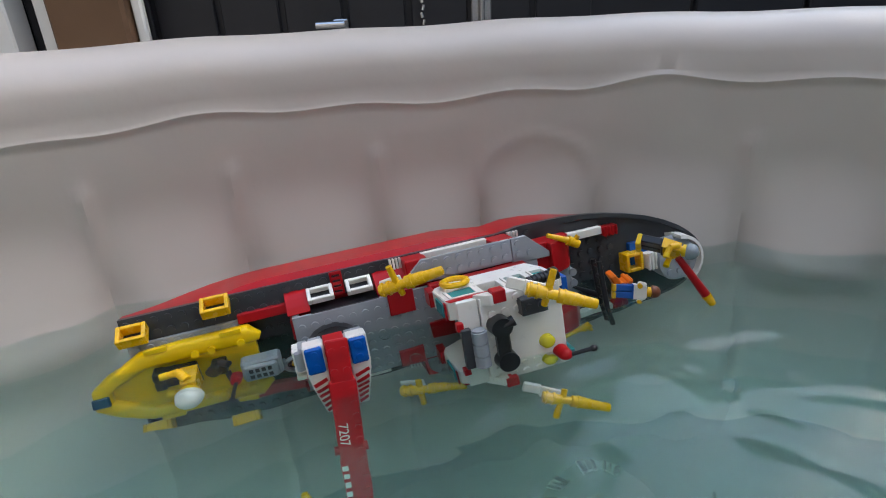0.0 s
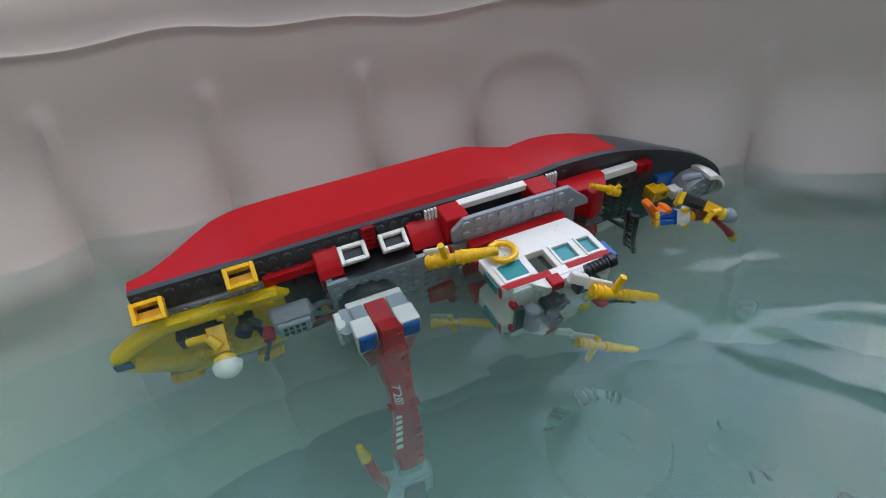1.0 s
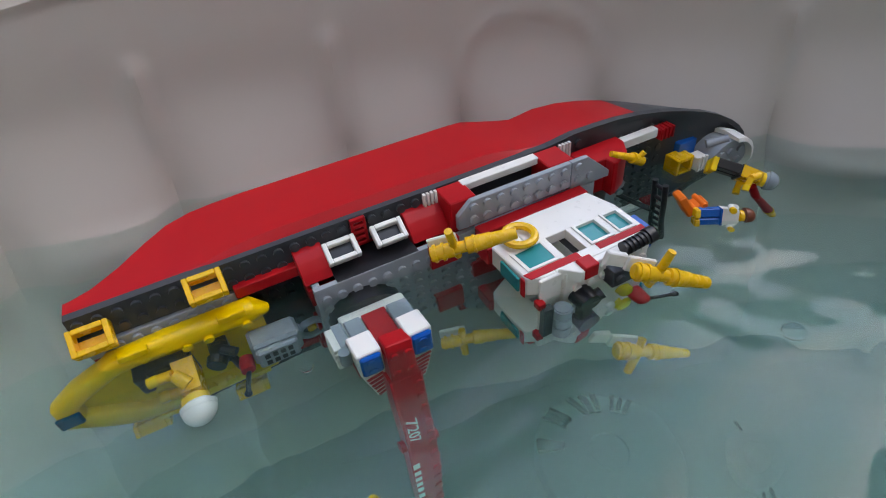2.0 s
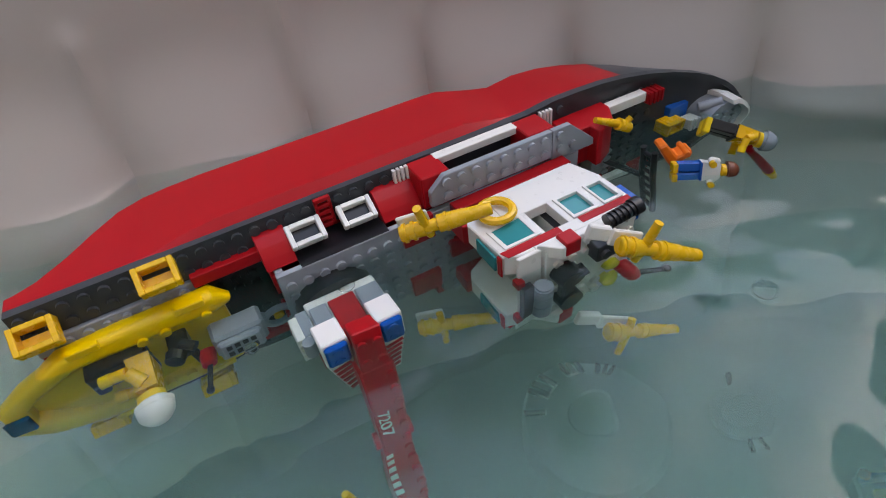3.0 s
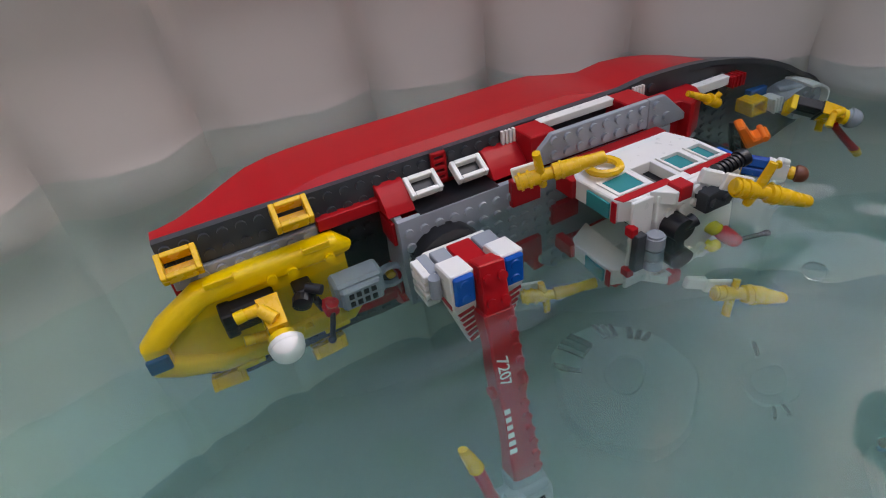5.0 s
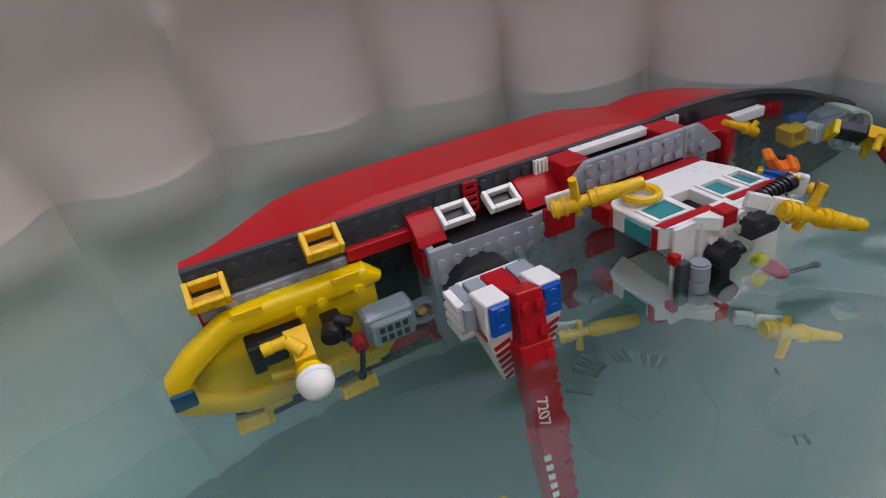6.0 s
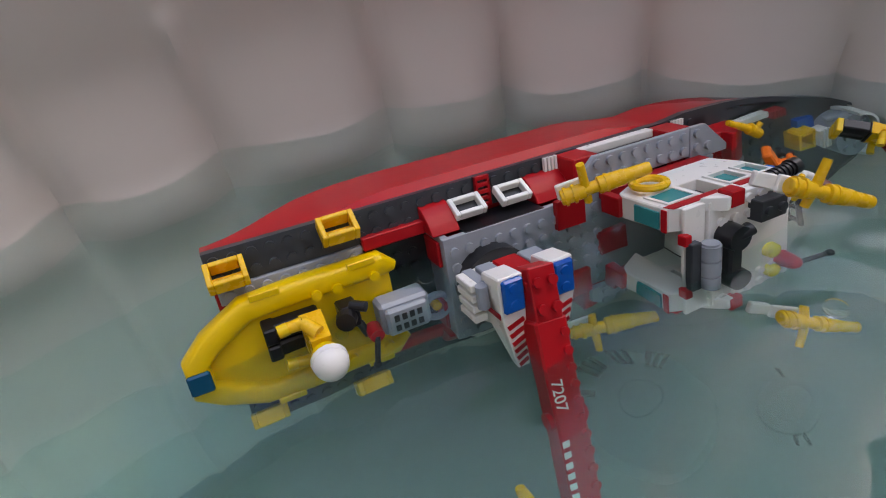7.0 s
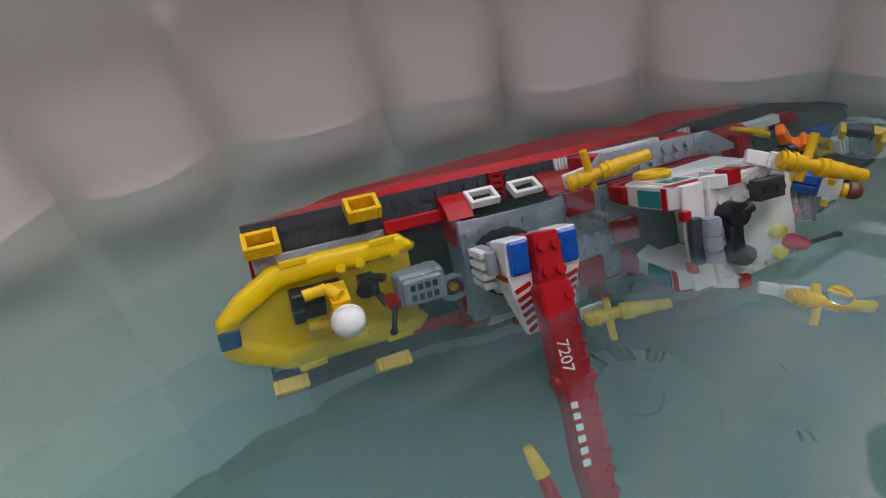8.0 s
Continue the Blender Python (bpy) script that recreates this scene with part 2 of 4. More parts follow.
# stacked sheets put tint, milky brightness and floor shade into the water
for depth in (0.03, 0.085, 0.13, 0.165, 0.2):
    bm = BM()
    bmesh.ops.create_circle(bm, cap_ends=True, segments=96, radius=R - 0.015)
    layer = part("deep_water", bm, SHALLOW if depth < 0.1 else DEEP if depth < 0.2 else FLOOR_DIM, None, scale=1)
    layer.location = (CX, CY, -depth)
    tagged(layer, "thin added sheet putting haze, tint and shade into the deeper water", "water", kind="structure")


def make_drain():
    d = thing("drain_cover", "domed plastic drain cover with dark slots on the tub floor", "drain")
    bm = BM()
    prof = [(0.051, 0.0), (0.0505, 0.006), (0.048, 0.011), (0.034, 0.0165), (0.016, 0.018), (0.0145, 0.0165), (0.0, 0.0165)]
    rings = []
    for r, z in prof[:-1]:
        rings.append([(r * math.cos(2 * math.pi * j / 48), r * math.sin(2 * math.pi * j / 48), z) for j in range(48)])
    frame_loft(bm, rings)
    part("dome", bm, DRAIN, d, scale=1, smooth=True)
    for centre, offs in ((62, (-8, 0, 8)), (95, (-8, 0, 8)), (133, (-8, 0, 8)), (165, (0,))):
        for o in offs:
            a = radians(centre + o)
            bm = BM()
            m = pose(0.041 * math.cos(a), 0.041 * math.sin(a), 0.0145, 0, 0, math.degrees(a)) @ pose(0, 0, 0, 0, 21.5, 0)
            box(bm, -0.0085, 0.0085, -0.0019, 0.0019, -0.002, 0.0012, 0.0, m)
            part("slot", bm, SLOT, d, scale=1)
    d.matrix_basis = pose(0.162, -0.147, FLOOR + 0.001, 0, 0, 0)
    j = thing("water_jet", "round plastic water inlet on the tub floor", "water inlet")
    bm = BM()
    frame_loft(bm, [[(r * math.cos(2 * math.pi * k / 32), r * math.sin(2 * math.pi * k / 32), z) for k in range(32)] for r, z in ((0.026, 0), (0.025, 0.003), (0.02, 0.004), (0.015, 0.002), (0.012, 0.004))])
    part("ring", bm, DRAIN, j, scale=1, smooth=True)
    for k, (a, r) in enumerate(((-100, 0.03), (-84, 0.03), (92, 0.03))):
        bm = BM()
        box(bm, -0.005, 0.005, -0.0013, 0.0013, 0, 0.0015, 0, pose(r * math.cos(radians(a)), r * math.sin(radians(a)), 0.0, 0, 0, a))
        part("slot", bm, SLOT, j, scale=1)
    j.matrix_basis = pose(0.262, -0.16, FLOOR + 0.001) @ Matrix.Scale(0.85, 4)


make_drain()


# ---- yard behind ----
def make_yard():
    bm = BM()
    g = bmesh.ops.create_grid(bm, x_segments=40, y_segments=40, size=300)
    bmesh.ops.translate(bm, vec=(0, 0, FLOOR - 0.021), verts=bm.verts)
    tagged(part("ground", bm, PAVING, None, scale=1), "grey paved yard around the tub", "ground", kind="structure")
    wall = thing("wall_garage", "tall black painted boarded garage wall behind the tub", "wall", kind="structure")
    bm = BM()
    box(bm, -6, 0.55, 1.55, 1.75, FLOOR - 0.02, 2.6, 0)
    part("wall_panel", bm, FENCE, wall, scale=1)
    for i in range(20):
        bm = BM()
        box(bm, -0.09, 0.09, 1.53, 1.549, FLOOR - 0.02, 2.55, 0.004, pose(-3.3 + i * 0.2, 0, 0))
        part("board", bm, FENCE, wall, scale=1)
    low = thing("wall_fence", "low black fence beside the garage", "fence", kind="structure")
    bm = BM()
    box(bm, 0.56, 6, 1.6, 1.7, FLOOR - 0.02, 1.25, 0)
    part("fence_panel", bm, FENCE, low, scale=1)
    for i in range(14):
        bm = BM()
        box(bm, -0.18, 0.18, 1.57, 1.599, FLOOR - 0.02, 1.23, 0.004, pose(0.75 + i * 0.38, 0, 0))
        part("board", bm, FENCE, low, scale=1)
    # added out of view: blocks low sky and bounces warm light onto the tub
    unseen_wall = thing("wall_house", "unseen pale wall added behind the camera to block sky and bounce light", "wall", kind="structure")
    bm = BM()
    box(bm, -7, 7, -2.4, -2.2, FLOOR - 0.02, 5.2, 0)
    part("render_coat", bm, RENDER, unseen_wall, scale=1)
    # added side walls out of view: right blocks the sun, dark left cuts bounce
    side = thing("wall_side", "unseen black and pale side walls added to block sun and low sky", "wall", kind="structure")
    for x, h in ((-2.2, 4.0), (2.9, 3.9)):
        bm = BM()
        box(bm, x - 0.1, x + 0.1, -2.19, 1.54, FLOOR - 0.02, h, 0)
        part("render_coat", bm, FENCE if x < 0 else RENDER, side, scale=1)
    for x, w in ((-1.233, 0.1), (-1.075, 0.05), (-0.8, 0.03)):
        bm = BM()
        box(bm, x - w / 2, x + w / 2, 1.42, 1.42 + w, FLOOR - 0.02, 2.2, 0.006)
        tagged(part("post", bm, POST, None, scale=1), "white painted upright post by the black wall", "post", "white posts")
    bm = BM()
    box(bm, -1.045, -0.82, 1.38, 1.52, FLOOR - 0.02, 0.7, 0.01)
    tagged(part("wooden_box", bm, WOOD, None, scale=1), "brown wooden box standing by the black wall", "box")
    latch = thing("gate_latch", "small steel latch on the black wall", "latch")
    bm = BM()
    box(bm, -0.24, -0.19, 1.50, 1.528, 0.075, 0.13, 0.004)
    part("plate", bm, STEEL, latch, scale=1)
    bm = BM()
    rod(bm, (-0.29, 1.49, 0.115), (-0.2, 1.49, 0.115), 0.012)
    part("bolt", bm, STEEL, latch, scale=1)
    hinge = thing("hinge", "small steel hinge on the black wall", "hinge")
    bm = BM()
    box(bm, 0.2, 0.265, 1.51, 1.528, 0.1, 0.24, 0.004)
    part("hinge_leaf", bm, STEEL, hinge, scale=1)
    bm = BM()
    rod(bm, (0.232, 1.5, 0.09), (0.232, 1.5, 0.25), 0.01)
    part("pin", bm, STEEL, hinge, scale=1)
    chain = thing("chain", "thin steel chain hanging on the black wall", "chain")
    for i in range(9):
        bm = BM()
        rod(bm, (0.046, 1.515, 0.1 + i * 0.022), (0.046 + 0.004 * (-1) ** i, 1.515, 0.116 + i * 0.022), 0.006)
        part("link", bm, STEEL, chain, scale=1)


make_yard()

# ---- toy fireboat: x to the bow, y to port, z up from the deck rim, in studs ----
boat = thing("toy_fireboat", "red and grey toy brick fireboat lying on its side in water", "toy boat")


def half_width(x):
    if x < 33:
        return 6.0
    u = min(1.0, (x - 33) / 17.5)
    return 6.0 * max(0.0, 1 - u ** 2.7) ** 0.62 + 0.25


def rim_height(x):
    return 1.4 * smooth01((x - 36) / 13)


def hull_ring(x):
    w = half_width(x)
    top = rim_height(x) - 0.4
    stern = smooth01((x + 0.5) / 8.0) ** 1.2
    depth = -(1.6 + 4.9 * stern)
    fore = min(1.0, max(0.0, (x - 27.6) / 3.3))
    bow = smooth01((x - 33) / 17)
    low = depth + 1.5 * fore + 3.2 * bow
    bul = smooth01((x - 6.5) / 4) * (1 - smooth01((x - 26) / 4.5))
    side = [(w, top), (w + 0.02 + 0.48 * bul, top - 0.2 - 0.35 * bul), (w - 0.05 + 0.25 * bul - 0.45 * bow * w * 0.6, low), (w * 0.72 * (1 - 0.55 * bow), low - 0.75)]
    port = [(x, y, z) for y, z in side]
    return port + [(x, -y, z) for y, z in reversed(side)]


def make_hull():
    stations = [0, 0.4, 1.5, 3, 4.5, 6, 7.5, 9, 11, 14, 18, 22, 25, 26.5, 27.6, 28.7, 29.8, 30.9, 33, 35, 37, 39, 41, 43, 45, 46.5, 48, 49, 49.8, 50.4]
    bm = BM()
    frame_loft(bm, [hull_ring(x) for x in stations if x <= 39], caps=True)
    part("hull", bm, RED, boat, "glossy red hull", smooth=True, sharp=9)
    bm = BM()
    frame_loft(bm, [hull_ring(x) for x in stations if x >= 39], caps=True)
    part("bow_shell", bm, CHARCOAL, boat, "dark grey bow", smooth=True)
    for sign in (1, -1):
        bm = BM()
        loops = []
        for x in stations:
            w, h = half_width(x), rim_height(x)
            t = 2.0 if x < 34 else max(0.35, 2.0 - (x - 34) * 0.5)
            t = min(t, w * 0.9)
            loops.append([(x, sign * (w + 0.04), h - 0.55), (x, sign * (w + 0.04), h), (x, sign * (w - t), h), (x, sign * (w - t), h - 0.9)])
        frame_loft(bm, loops)
        studs(bm, xs(0, 34), [sign * 5.5], 0.0)
        studs(bm, xs(0, 12), [sign * 4.5], 0.0)
        part("gunwale", bm, CHARCOAL, boat, "dark grey studded gunwale")
    bm = BM()
    prism(bm, [(0.3, -4), (12.6, -4), (12.6, 4), (0.3, 4)], -0.39, -0.3)
    studs(bm, xs(8, 12), [-2.5, -1.5, 1.5, 2.5], -0.3)
    part("stern_deck", bm, BLACK, boat)
    for sy in (1, -1):
        def Y(p, q):
            return (p, q) if sy > 0 else (-q, -p)
        bm = BM()
        box(bm, 0.2, 8.4, *Y(3.0, 4.0), -0.3, 0.3)
        studs(bm, xs(0.3, 8.2), [sy * 3.5], 0.3)
        part("step_plate", bm, GREY, boat)
        bm = BM()
        box(bm, 8.4, 12.3, *Y(3.7, 4.5), 0.02, 0.6)
        part("red_strip", bm, RED, boat)
        # sloping curved red flanks between gunwale and raised deck
        for x0, x1 in ((12.2, 14.0), (19.4, 22.0)):
            prof = [(5.25, 0.02), (5.15, 0.45), (4.8, 1.0), (4.3, 1.5), (3.75, 1.85), (3.75, 0.02)]
            bm = BM()
            prism(bm, [(sy * y, z) for y, z in prof], x0, x1, axis="x", bevel=0.05)
            part("curved_block", bm, RED, boat, smooth=True)
        bm = BM()
        box(bm, 14.0, 19.4, *Y(3.6, 3.75), 0.02, 2.45, 0)
        part("inner_wall", bm, BLACK, boat)
    bm = BM()
    box(bm, 12.5, 33.2, -3.7, 3.7, 2.1, 2.5, 0.03)
    studs(bm, xs(12.6, 24), [-3.2, -2.2, -1.2, -0.2, 0.8, 1.8, 2.8], 2.5)
    part("raised_deck", bm, GREY, boat, "light grey studded raised deck")
    bm = BM()
    box(bm, 12.55, 13.0, -3.7, 3.7, -0.3, 2.1, 0.04)
    part("bulkhead", bm, GREY, boat)
    bm = BM()
    box(bm, 12.3, 12.54, -3.4, -1.2, 0.0, 1.4, 0.05)
    part("red_locker", bm, DARK_RED, boat)
    bm = BM()
    box(bm, 12.3, 12.54, 1.8, 3.4, 0.0, 1.9, 0.05)
    part("red_locker", bm, DARK_RED, boat)
    bm = BM()
    edge = [33.2, 36, 38, 40, 42, 44, 46, 47.5, 48.6]
    outline = [(x, half_width(x) - 0.5) for x in edge] + [(x, 0.5 - half_width(x)) for x in reversed(edge)]
    prism(bm, outline, -0.5, 0.0)
    for x in xs(36, 49):
        for y in xs(-6, 6):
            if abs(y) < half_width(x) - 0.85:
                studs(bm, [x], [y], 0.0)
    part("bow_deck", bm, CHARCOAL, boat, "dark grey studded bow deck")


make_hull()


def open_frame(name, x, y, z, w, d, h, tilt, mat, label, sy):
    """Open box frame that leans outboard by tilt degrees."""
    b = BM()
    e = 0.3
    for q in ((0, e, -d, d), (w - e, w, -d, d), (e, w - e, d - e, d), (e, w - e, -d, -d + e)):
        box(b, *q, 0, h, 0.05)
    m = pose(x, sy * y, z, -sy * tilt, 0, 0)
    bmesh.ops.transform(b, matrix=m, verts=b.verts)
    ob = part(name, b, mat, boat, label)
    b = BM()
    box(b, e, w - e, -d + e, d - e if name == "window" else d * 0.25, 0.02, 0.1, 0)
    bmesh.ops.transform(b, matrix=m, verts=b.verts)
    part("back_plate", b, BLACK if name == "window" else mat, ob)


def grille(x, y, mat, across, sy):
    b = BM()
    box(b, x, x + 1, y - 1, y + 1, 0.0, 0.15, 0.02, slot=1)
    if across:
        for i in range(5):
            box(b, x, x + 1, y - 1 + i * 0.44, y - 0.76 + i * 0.44, 0.15, 0.42, 0.02)
        for dx in (0, 0.82):
            box(b, x + dx, x + dx + 0.18, y - 1, y + 1, 0.15, 0.42, 0.02)
    else:
        for i in range(4):
            box(b, x + i * 0.27, x + 0.18 + i * 0.27, y - 1, y + 1, 0.15, 0.42, 0.02)
    part("grille", b, [mat, BLACK], boat)


for sy in (1, -1):
    open_frame("bracket", -0.1, 4.55, 0.55, 2.1, 0.76, 0.9, 55, YELLOW, "open yellow box bracket", sy)
    open_frame("bracket", 6.1, 5.35, 0.75, 2.1, 0.76, 0.9, 55, YELLOW, "open yellow box bracket", sy)
    open_frame("window", 13.95, 4.5, 0.85, 2.1, 0.72, 0.55, 60, WHITE, "open white window frame", sy)
    open_frame("window", 17.1, 4.5, 0.85, 2.1, 0.72, 0.55, 60, WHITE, "open white window frame", sy)
    grille(16.0, sy * 5.1, RED, True, sy)
    grille(21.0, sy * 5.05, WHITE, False, sy)
    grille(31.6, sy * 5.05, WHITE, False, sy)


def bulwark(sy):
    def Y(a, b):
        return (a, b) if sy > 0 else (-b, -a)

    def M(pts):
        return [(x, sy * y) for x, y in pts]
    for x0, x1 in ((22.0, 23.9), (29.5, 31.5)):
        b = BM()
        box(b, x0, x1, *Y(3.75, 5.98), 0.02, 2.1, 0.08)
        part("side_block", b, RED, boat)
    b = BM()
    box(b, 23.7, 29.6, *Y(5.5, 6.02), 0.02, 0.75, 0.05)
    part("side_wall", b, WHITE, boat, "long white side wall tile")
    b = BM()
    box(b, 23.9, 29.5, *Y(3.75, 3.9), 0.0, 2.08, 0)
    part("inner_wall", b, BLACK, boat)
    b = BM()
    prism(b, M([(22.3, 4.05), (31.0, 4.05), (31.0, 5.98), (23.3, 5.98), (22.3, 5.1)]), 2.12, 2.52, bevel=0.04)
    studs(b, xs(22.9, 30.9), [sy * 4.55, sy * 5.5], 2.52)
    part("walkway_plate", b, GREY, boat, "light grey studded walkway plate")
    b = BM()
    prism(b, M([(31.05, 3.75), (34.4, 3.75), (34.4, 4.2), (32.4, 5.98), (31.05, 5.98)]), 2.12, 2.52, bevel=0.04)
    studs(b, [31.6], [sy * 4.55, sy * 5.5], 2.52)
    studs(b, [32.6], [sy * 4.5], 2.52)
    part("walkway_wedge", b, GREY, boat)
    b = BM()
    box(b, 23.4, 31.8, *Y(3.2, 3.98), 2.55, 3.5, 0.05)
    part("cabin_base", b, DARK_RED, boat)
    b = BM()
    prism(b, [(32.7, 0.02), (37.0, 0.02), (37.0, 0.9), (36.2, 2.2), (34.8, 2.9), (34.42, 2.9), (34.42, 2.05), (32.7, 2.05)], *Y(2.2, 4.9), axis="y", bevel=0.06)
    part("fore_housing", b, RED, boat, smooth=True)
    b = BM()
    box(b, 37.0, 40.4, *Y(4.1, 4.8), 0.2, 0.9, 0.05)
    part("white_bar", b, WHITE, boat)
    b = BM()
    box(b, 40.4, 41.9, *Y(3.9, 4.7), 0.2, 1.1, 0.05)
    for i in range(4):
        box(b, 40.55 + i * 0.36, 40.7 + i * 0.36, *Y(3.85, 4.75), 0.25, 1.2, 0)
    part("red_vent", b, DARK_RED, boat)
    b = BM()
    rod(b, (34.3, sy * 5.6, 2.6), (36.3, sy * 4.7, 2.9), 0.2, 0.3)
    rod(b, (36.0, sy * 4.85, 2.9), (36.9, sy * 4.3, 3.0), 0.42, 0.36)
    rod(b, (36.5, sy * 4.6, 2.95), (36.9, sy * 5.1, 3.1), 0.2, 0.2)
    part("hose_nozzle", b, YELLOW, boat, "yellow hose nozzle")


bulwark(1)
bulwark(-1)

for x, y in ((20.0, 2.3), (20.0, -3.5), (23.0, -1.0)):
    b = BM()
    box(b, x, x + 2.1, y - 0.2, y + 1.7, 2.5, 2.95, 0.05)
    part("red_plate", b, DARK_RED, boat)


def make_cabin():
    b = BM()
    prism(b, [(27.6, 3.5), (31.4, 3.5), (31.9, 5.6), (31.6, 8.9), (27.6, 8.9)], -3.1, 3.1, axis="y", bevel=0.08)
    cabin = part("cabin", b, WHITE, boat, "white cabin with red stripes and teal windows")
    # black sheets put the shade of the cabin's inside into colour
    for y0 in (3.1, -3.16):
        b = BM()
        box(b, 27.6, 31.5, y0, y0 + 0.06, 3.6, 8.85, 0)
        part("lining", b, BLACK, cabin, "black sheet for the shade inside the cabin")
    for sy in (1, -1):
        def Y(p, q):
            return (p, q) if sy > 0 else (-q, -p)
        y = sy * 4.0
        b = BM()
        prism(b, [(23.5, 4.4), (25.2, 3.5), (25.2, 8.9), (24.4, 8.9), (23.4, 8.4), (23.2, 5.0)], *Y(2.4, 4.0), axis="y", bevel=0.08)
        part("aft_wing", b, WHITE, cabin)
        b = BM()
        box(b, 23.1, 23.25, *Y(2.6, 3.75), 6.1, 8.0, 0.02)
        part("pane", b, TEAL, cabin)
        b = BM()
        box(b, 23.2, 23.3, *Y(2.45, 3.95), 8.1, 8.5, 0.02)
        part("stripe", b, RED, cabin)
        b = BM()
        box(b, 22.9, 23.5, *Y(2.5, 3.9), 3.4, 5.0, 0.05)
        part("wing_foot", b, DARK_RED, cabin)

        def slab(name, pts, mat, d=0.06):
            bb = BM()
            prism(bb, pts, *((y, y + d) if sy > 0 else (y - d, y)), axis="y")
            return part(name, bb, mat, cabin)
        slab("stripe", [(23.4, 8.1), (27.2, 8.1), (27.2, 8.65), (23.6, 8.65)], RED, 0.05)
        slab("stripe", [(28.6, 8.1), (32.2, 8.1), (32.15, 8.6), (28.6, 8.6)], RED, 0.05)
        # side wall: bands and posts round the openings
        bb = BM()
        prism(bb, [(25.2, 3.5), (31.6, 3.5), (32.25, 5.6), (32.25, 6.0), (25.2, 6.0)], *Y(3.17, 4.0), axis="y", bevel=0.05)
        prism(bb, [(25.2, 8.05), (32.25, 8.05), (32.2, 8.9), (25.2, 8.9)], *Y(3.17, 4.0), axis="y", bevel=0.05)
        for p0, p1 in ((25.2, 25.45), (26.1, 26.45), (28.0, 28.4), (30.2, 30.6), (31.9, 32.25)):
            box(bb, p0, p1, *Y(3.17, 3.99), 5.95, 8.1, 0.03)
        part("side_wall", bb, WHITE, cabin)
        for pts in ([(23.7, 6.2), (26.1, 6.0), (26.1, 8.05), (23.8, 8.05)], [(28.4, 6.0), (30.2, 6.0), (30.2, 8.05), (28.4, 8.05)], [(30.6, 6.0), (31.9, 6.0), (31.9, 8.05), (30.6, 8.05)]):
            cx, cz = sum(p[0] for p in pts) / 4, sum(p[1] for p in pts) / 4
            inner = [(cx + (p[0] - cx) * 0.8, cz + (p[1] - cz) * 0.8) for p in pts]
            bb = BM()
            y0, y1 = sy * 3.75, y + sy * 0.1
            ring = []
            for a0, i0 in zip(pts, inner):
                ring.append([(a0[0], y0, a0[1]), (a0[0], y1, a0[1]), (i0[0], y1, i0[1]), (i0[0], y0, i0[1])])
            frame_loft(bb, ring + [ring[0]], caps=False)
            bmesh.ops.remove_doubles(bb, verts=bb.verts, dist=0.001)
            bmesh.ops.recalc_face_normals(bb, faces=bb.faces)
            ob = part("window_frame", bb, WHITE, cabin)
            bb = BM()
            prism(bb, inner, *Y(3.78, 3.84) if pts[0][0] > 24 else Y(4.005, 4.03), axis="y")
            part("pane", bb, TEAL, ob, "clear teal window pane")
        bb = BM()
        prism(bb, [(25.2, 8.9), (26.7, 8.9), (26.7, 9.9), (26.2, 9.9)], *Y(3.4, 4.3), axis="y", bevel=0.05)
        part("slope", bb, WHITE, cabin)
        bb = BM()
        box(bb, 26.4, 27.4, *Y(3.5, 4.55), 8.95, 9.95, 0.06)
        part("red_lamp_block", bb, RED, cabin)
    b = BM()
    box(b, 23.9, 25.45, -4.0, 4.0, 8.85, 9.1, 0.06)
    part("aft_roof", b, WHITE, cabin)
    b = BM()
    box(b, 25.5, 31.8, -4.0, 4.0, 8.9, 9.35, 0.06)
    studs(b, xs(25.8, 31.6), [-3.5, -2.5, 2.5, 3.5], 9.35)
    studs(b, xs(25.8, 27.8), [-1.5, -0.5, 0.5, 1.5], 9.35)
    part("roof", b, WHITE, cabin, "white studded roof plate")
    for y0 in (1.7, -2.3):
        b = BM()
        box(b, 23.6, 24.1, y0, y0 + 0.7, 8.9, 9.5, 0.05)
        part("red_clip", b, RED, cabin)
    b = BM()
    box(b, 23.8, 24.5, -1.5, 1.9, 9.3, 9.8, 0.05)
    part("tank_cradle", b, CHARCOAL, cabin)
    for i in range(3):
        b = BM()
        rod(b, (25.0, -1.4 + i * 1.05, 9.9), (25.0, -0.5 + i * 1.05, 9.9), 0.58)
        rod(b, (25.0, -0.5 + i * 1.05, 9.9), (25.0, -0.35 + i * 1.05, 9.9), 0.48)
        part("tank", b, GREY, cabin, "grey ribbed cylinder", smooth=True)
    b = BM()
    rod(b, (26.6, 1.6, 9.4), (26.6, 1.6, 10.5), 0.85, 0.8, 20)
    rod(b, (26.8, -1.5, 9.4), (26.8, -1.5, 10.4), 0.85, 0.8, 20)
    box(b, 26.2, 27.2, -1.6, 1.6, 9.5, 10.2, 0.15)
    rod(b, (26.6, 1.6, 10.1), (27.6, 1.9, 10.2), 0.4, 0.45)
    part("searchlight", b, BLACK, cabin, "black swivelling searchlight", smooth=True)
    b = BM()
    box(b, 28.3, 30.3, 2.0, 3.4, 9.35, 10.3, 0.05)
    studs(b, [28.8, 29.8], [2.7], 10.3)
    part("grey_brick", b, CHARCOAL, cabin)
    b = BM()
    rod(b, (29.3, 4.5, 9.7), (31.3, 4.7, 9.7), 0.36)
    tube = part("ribbed_tube", b, BLACK, cabin, "black ribbed tube", smooth=True)
    b = BM()
    rod(b, (31.0, 4.7, 9.7), (31.5, 4.75, 9.7), 0.55)
    part("tube_end", b, BLACK, cabin, smooth=True)
    for i in range(6):
        b = BM()
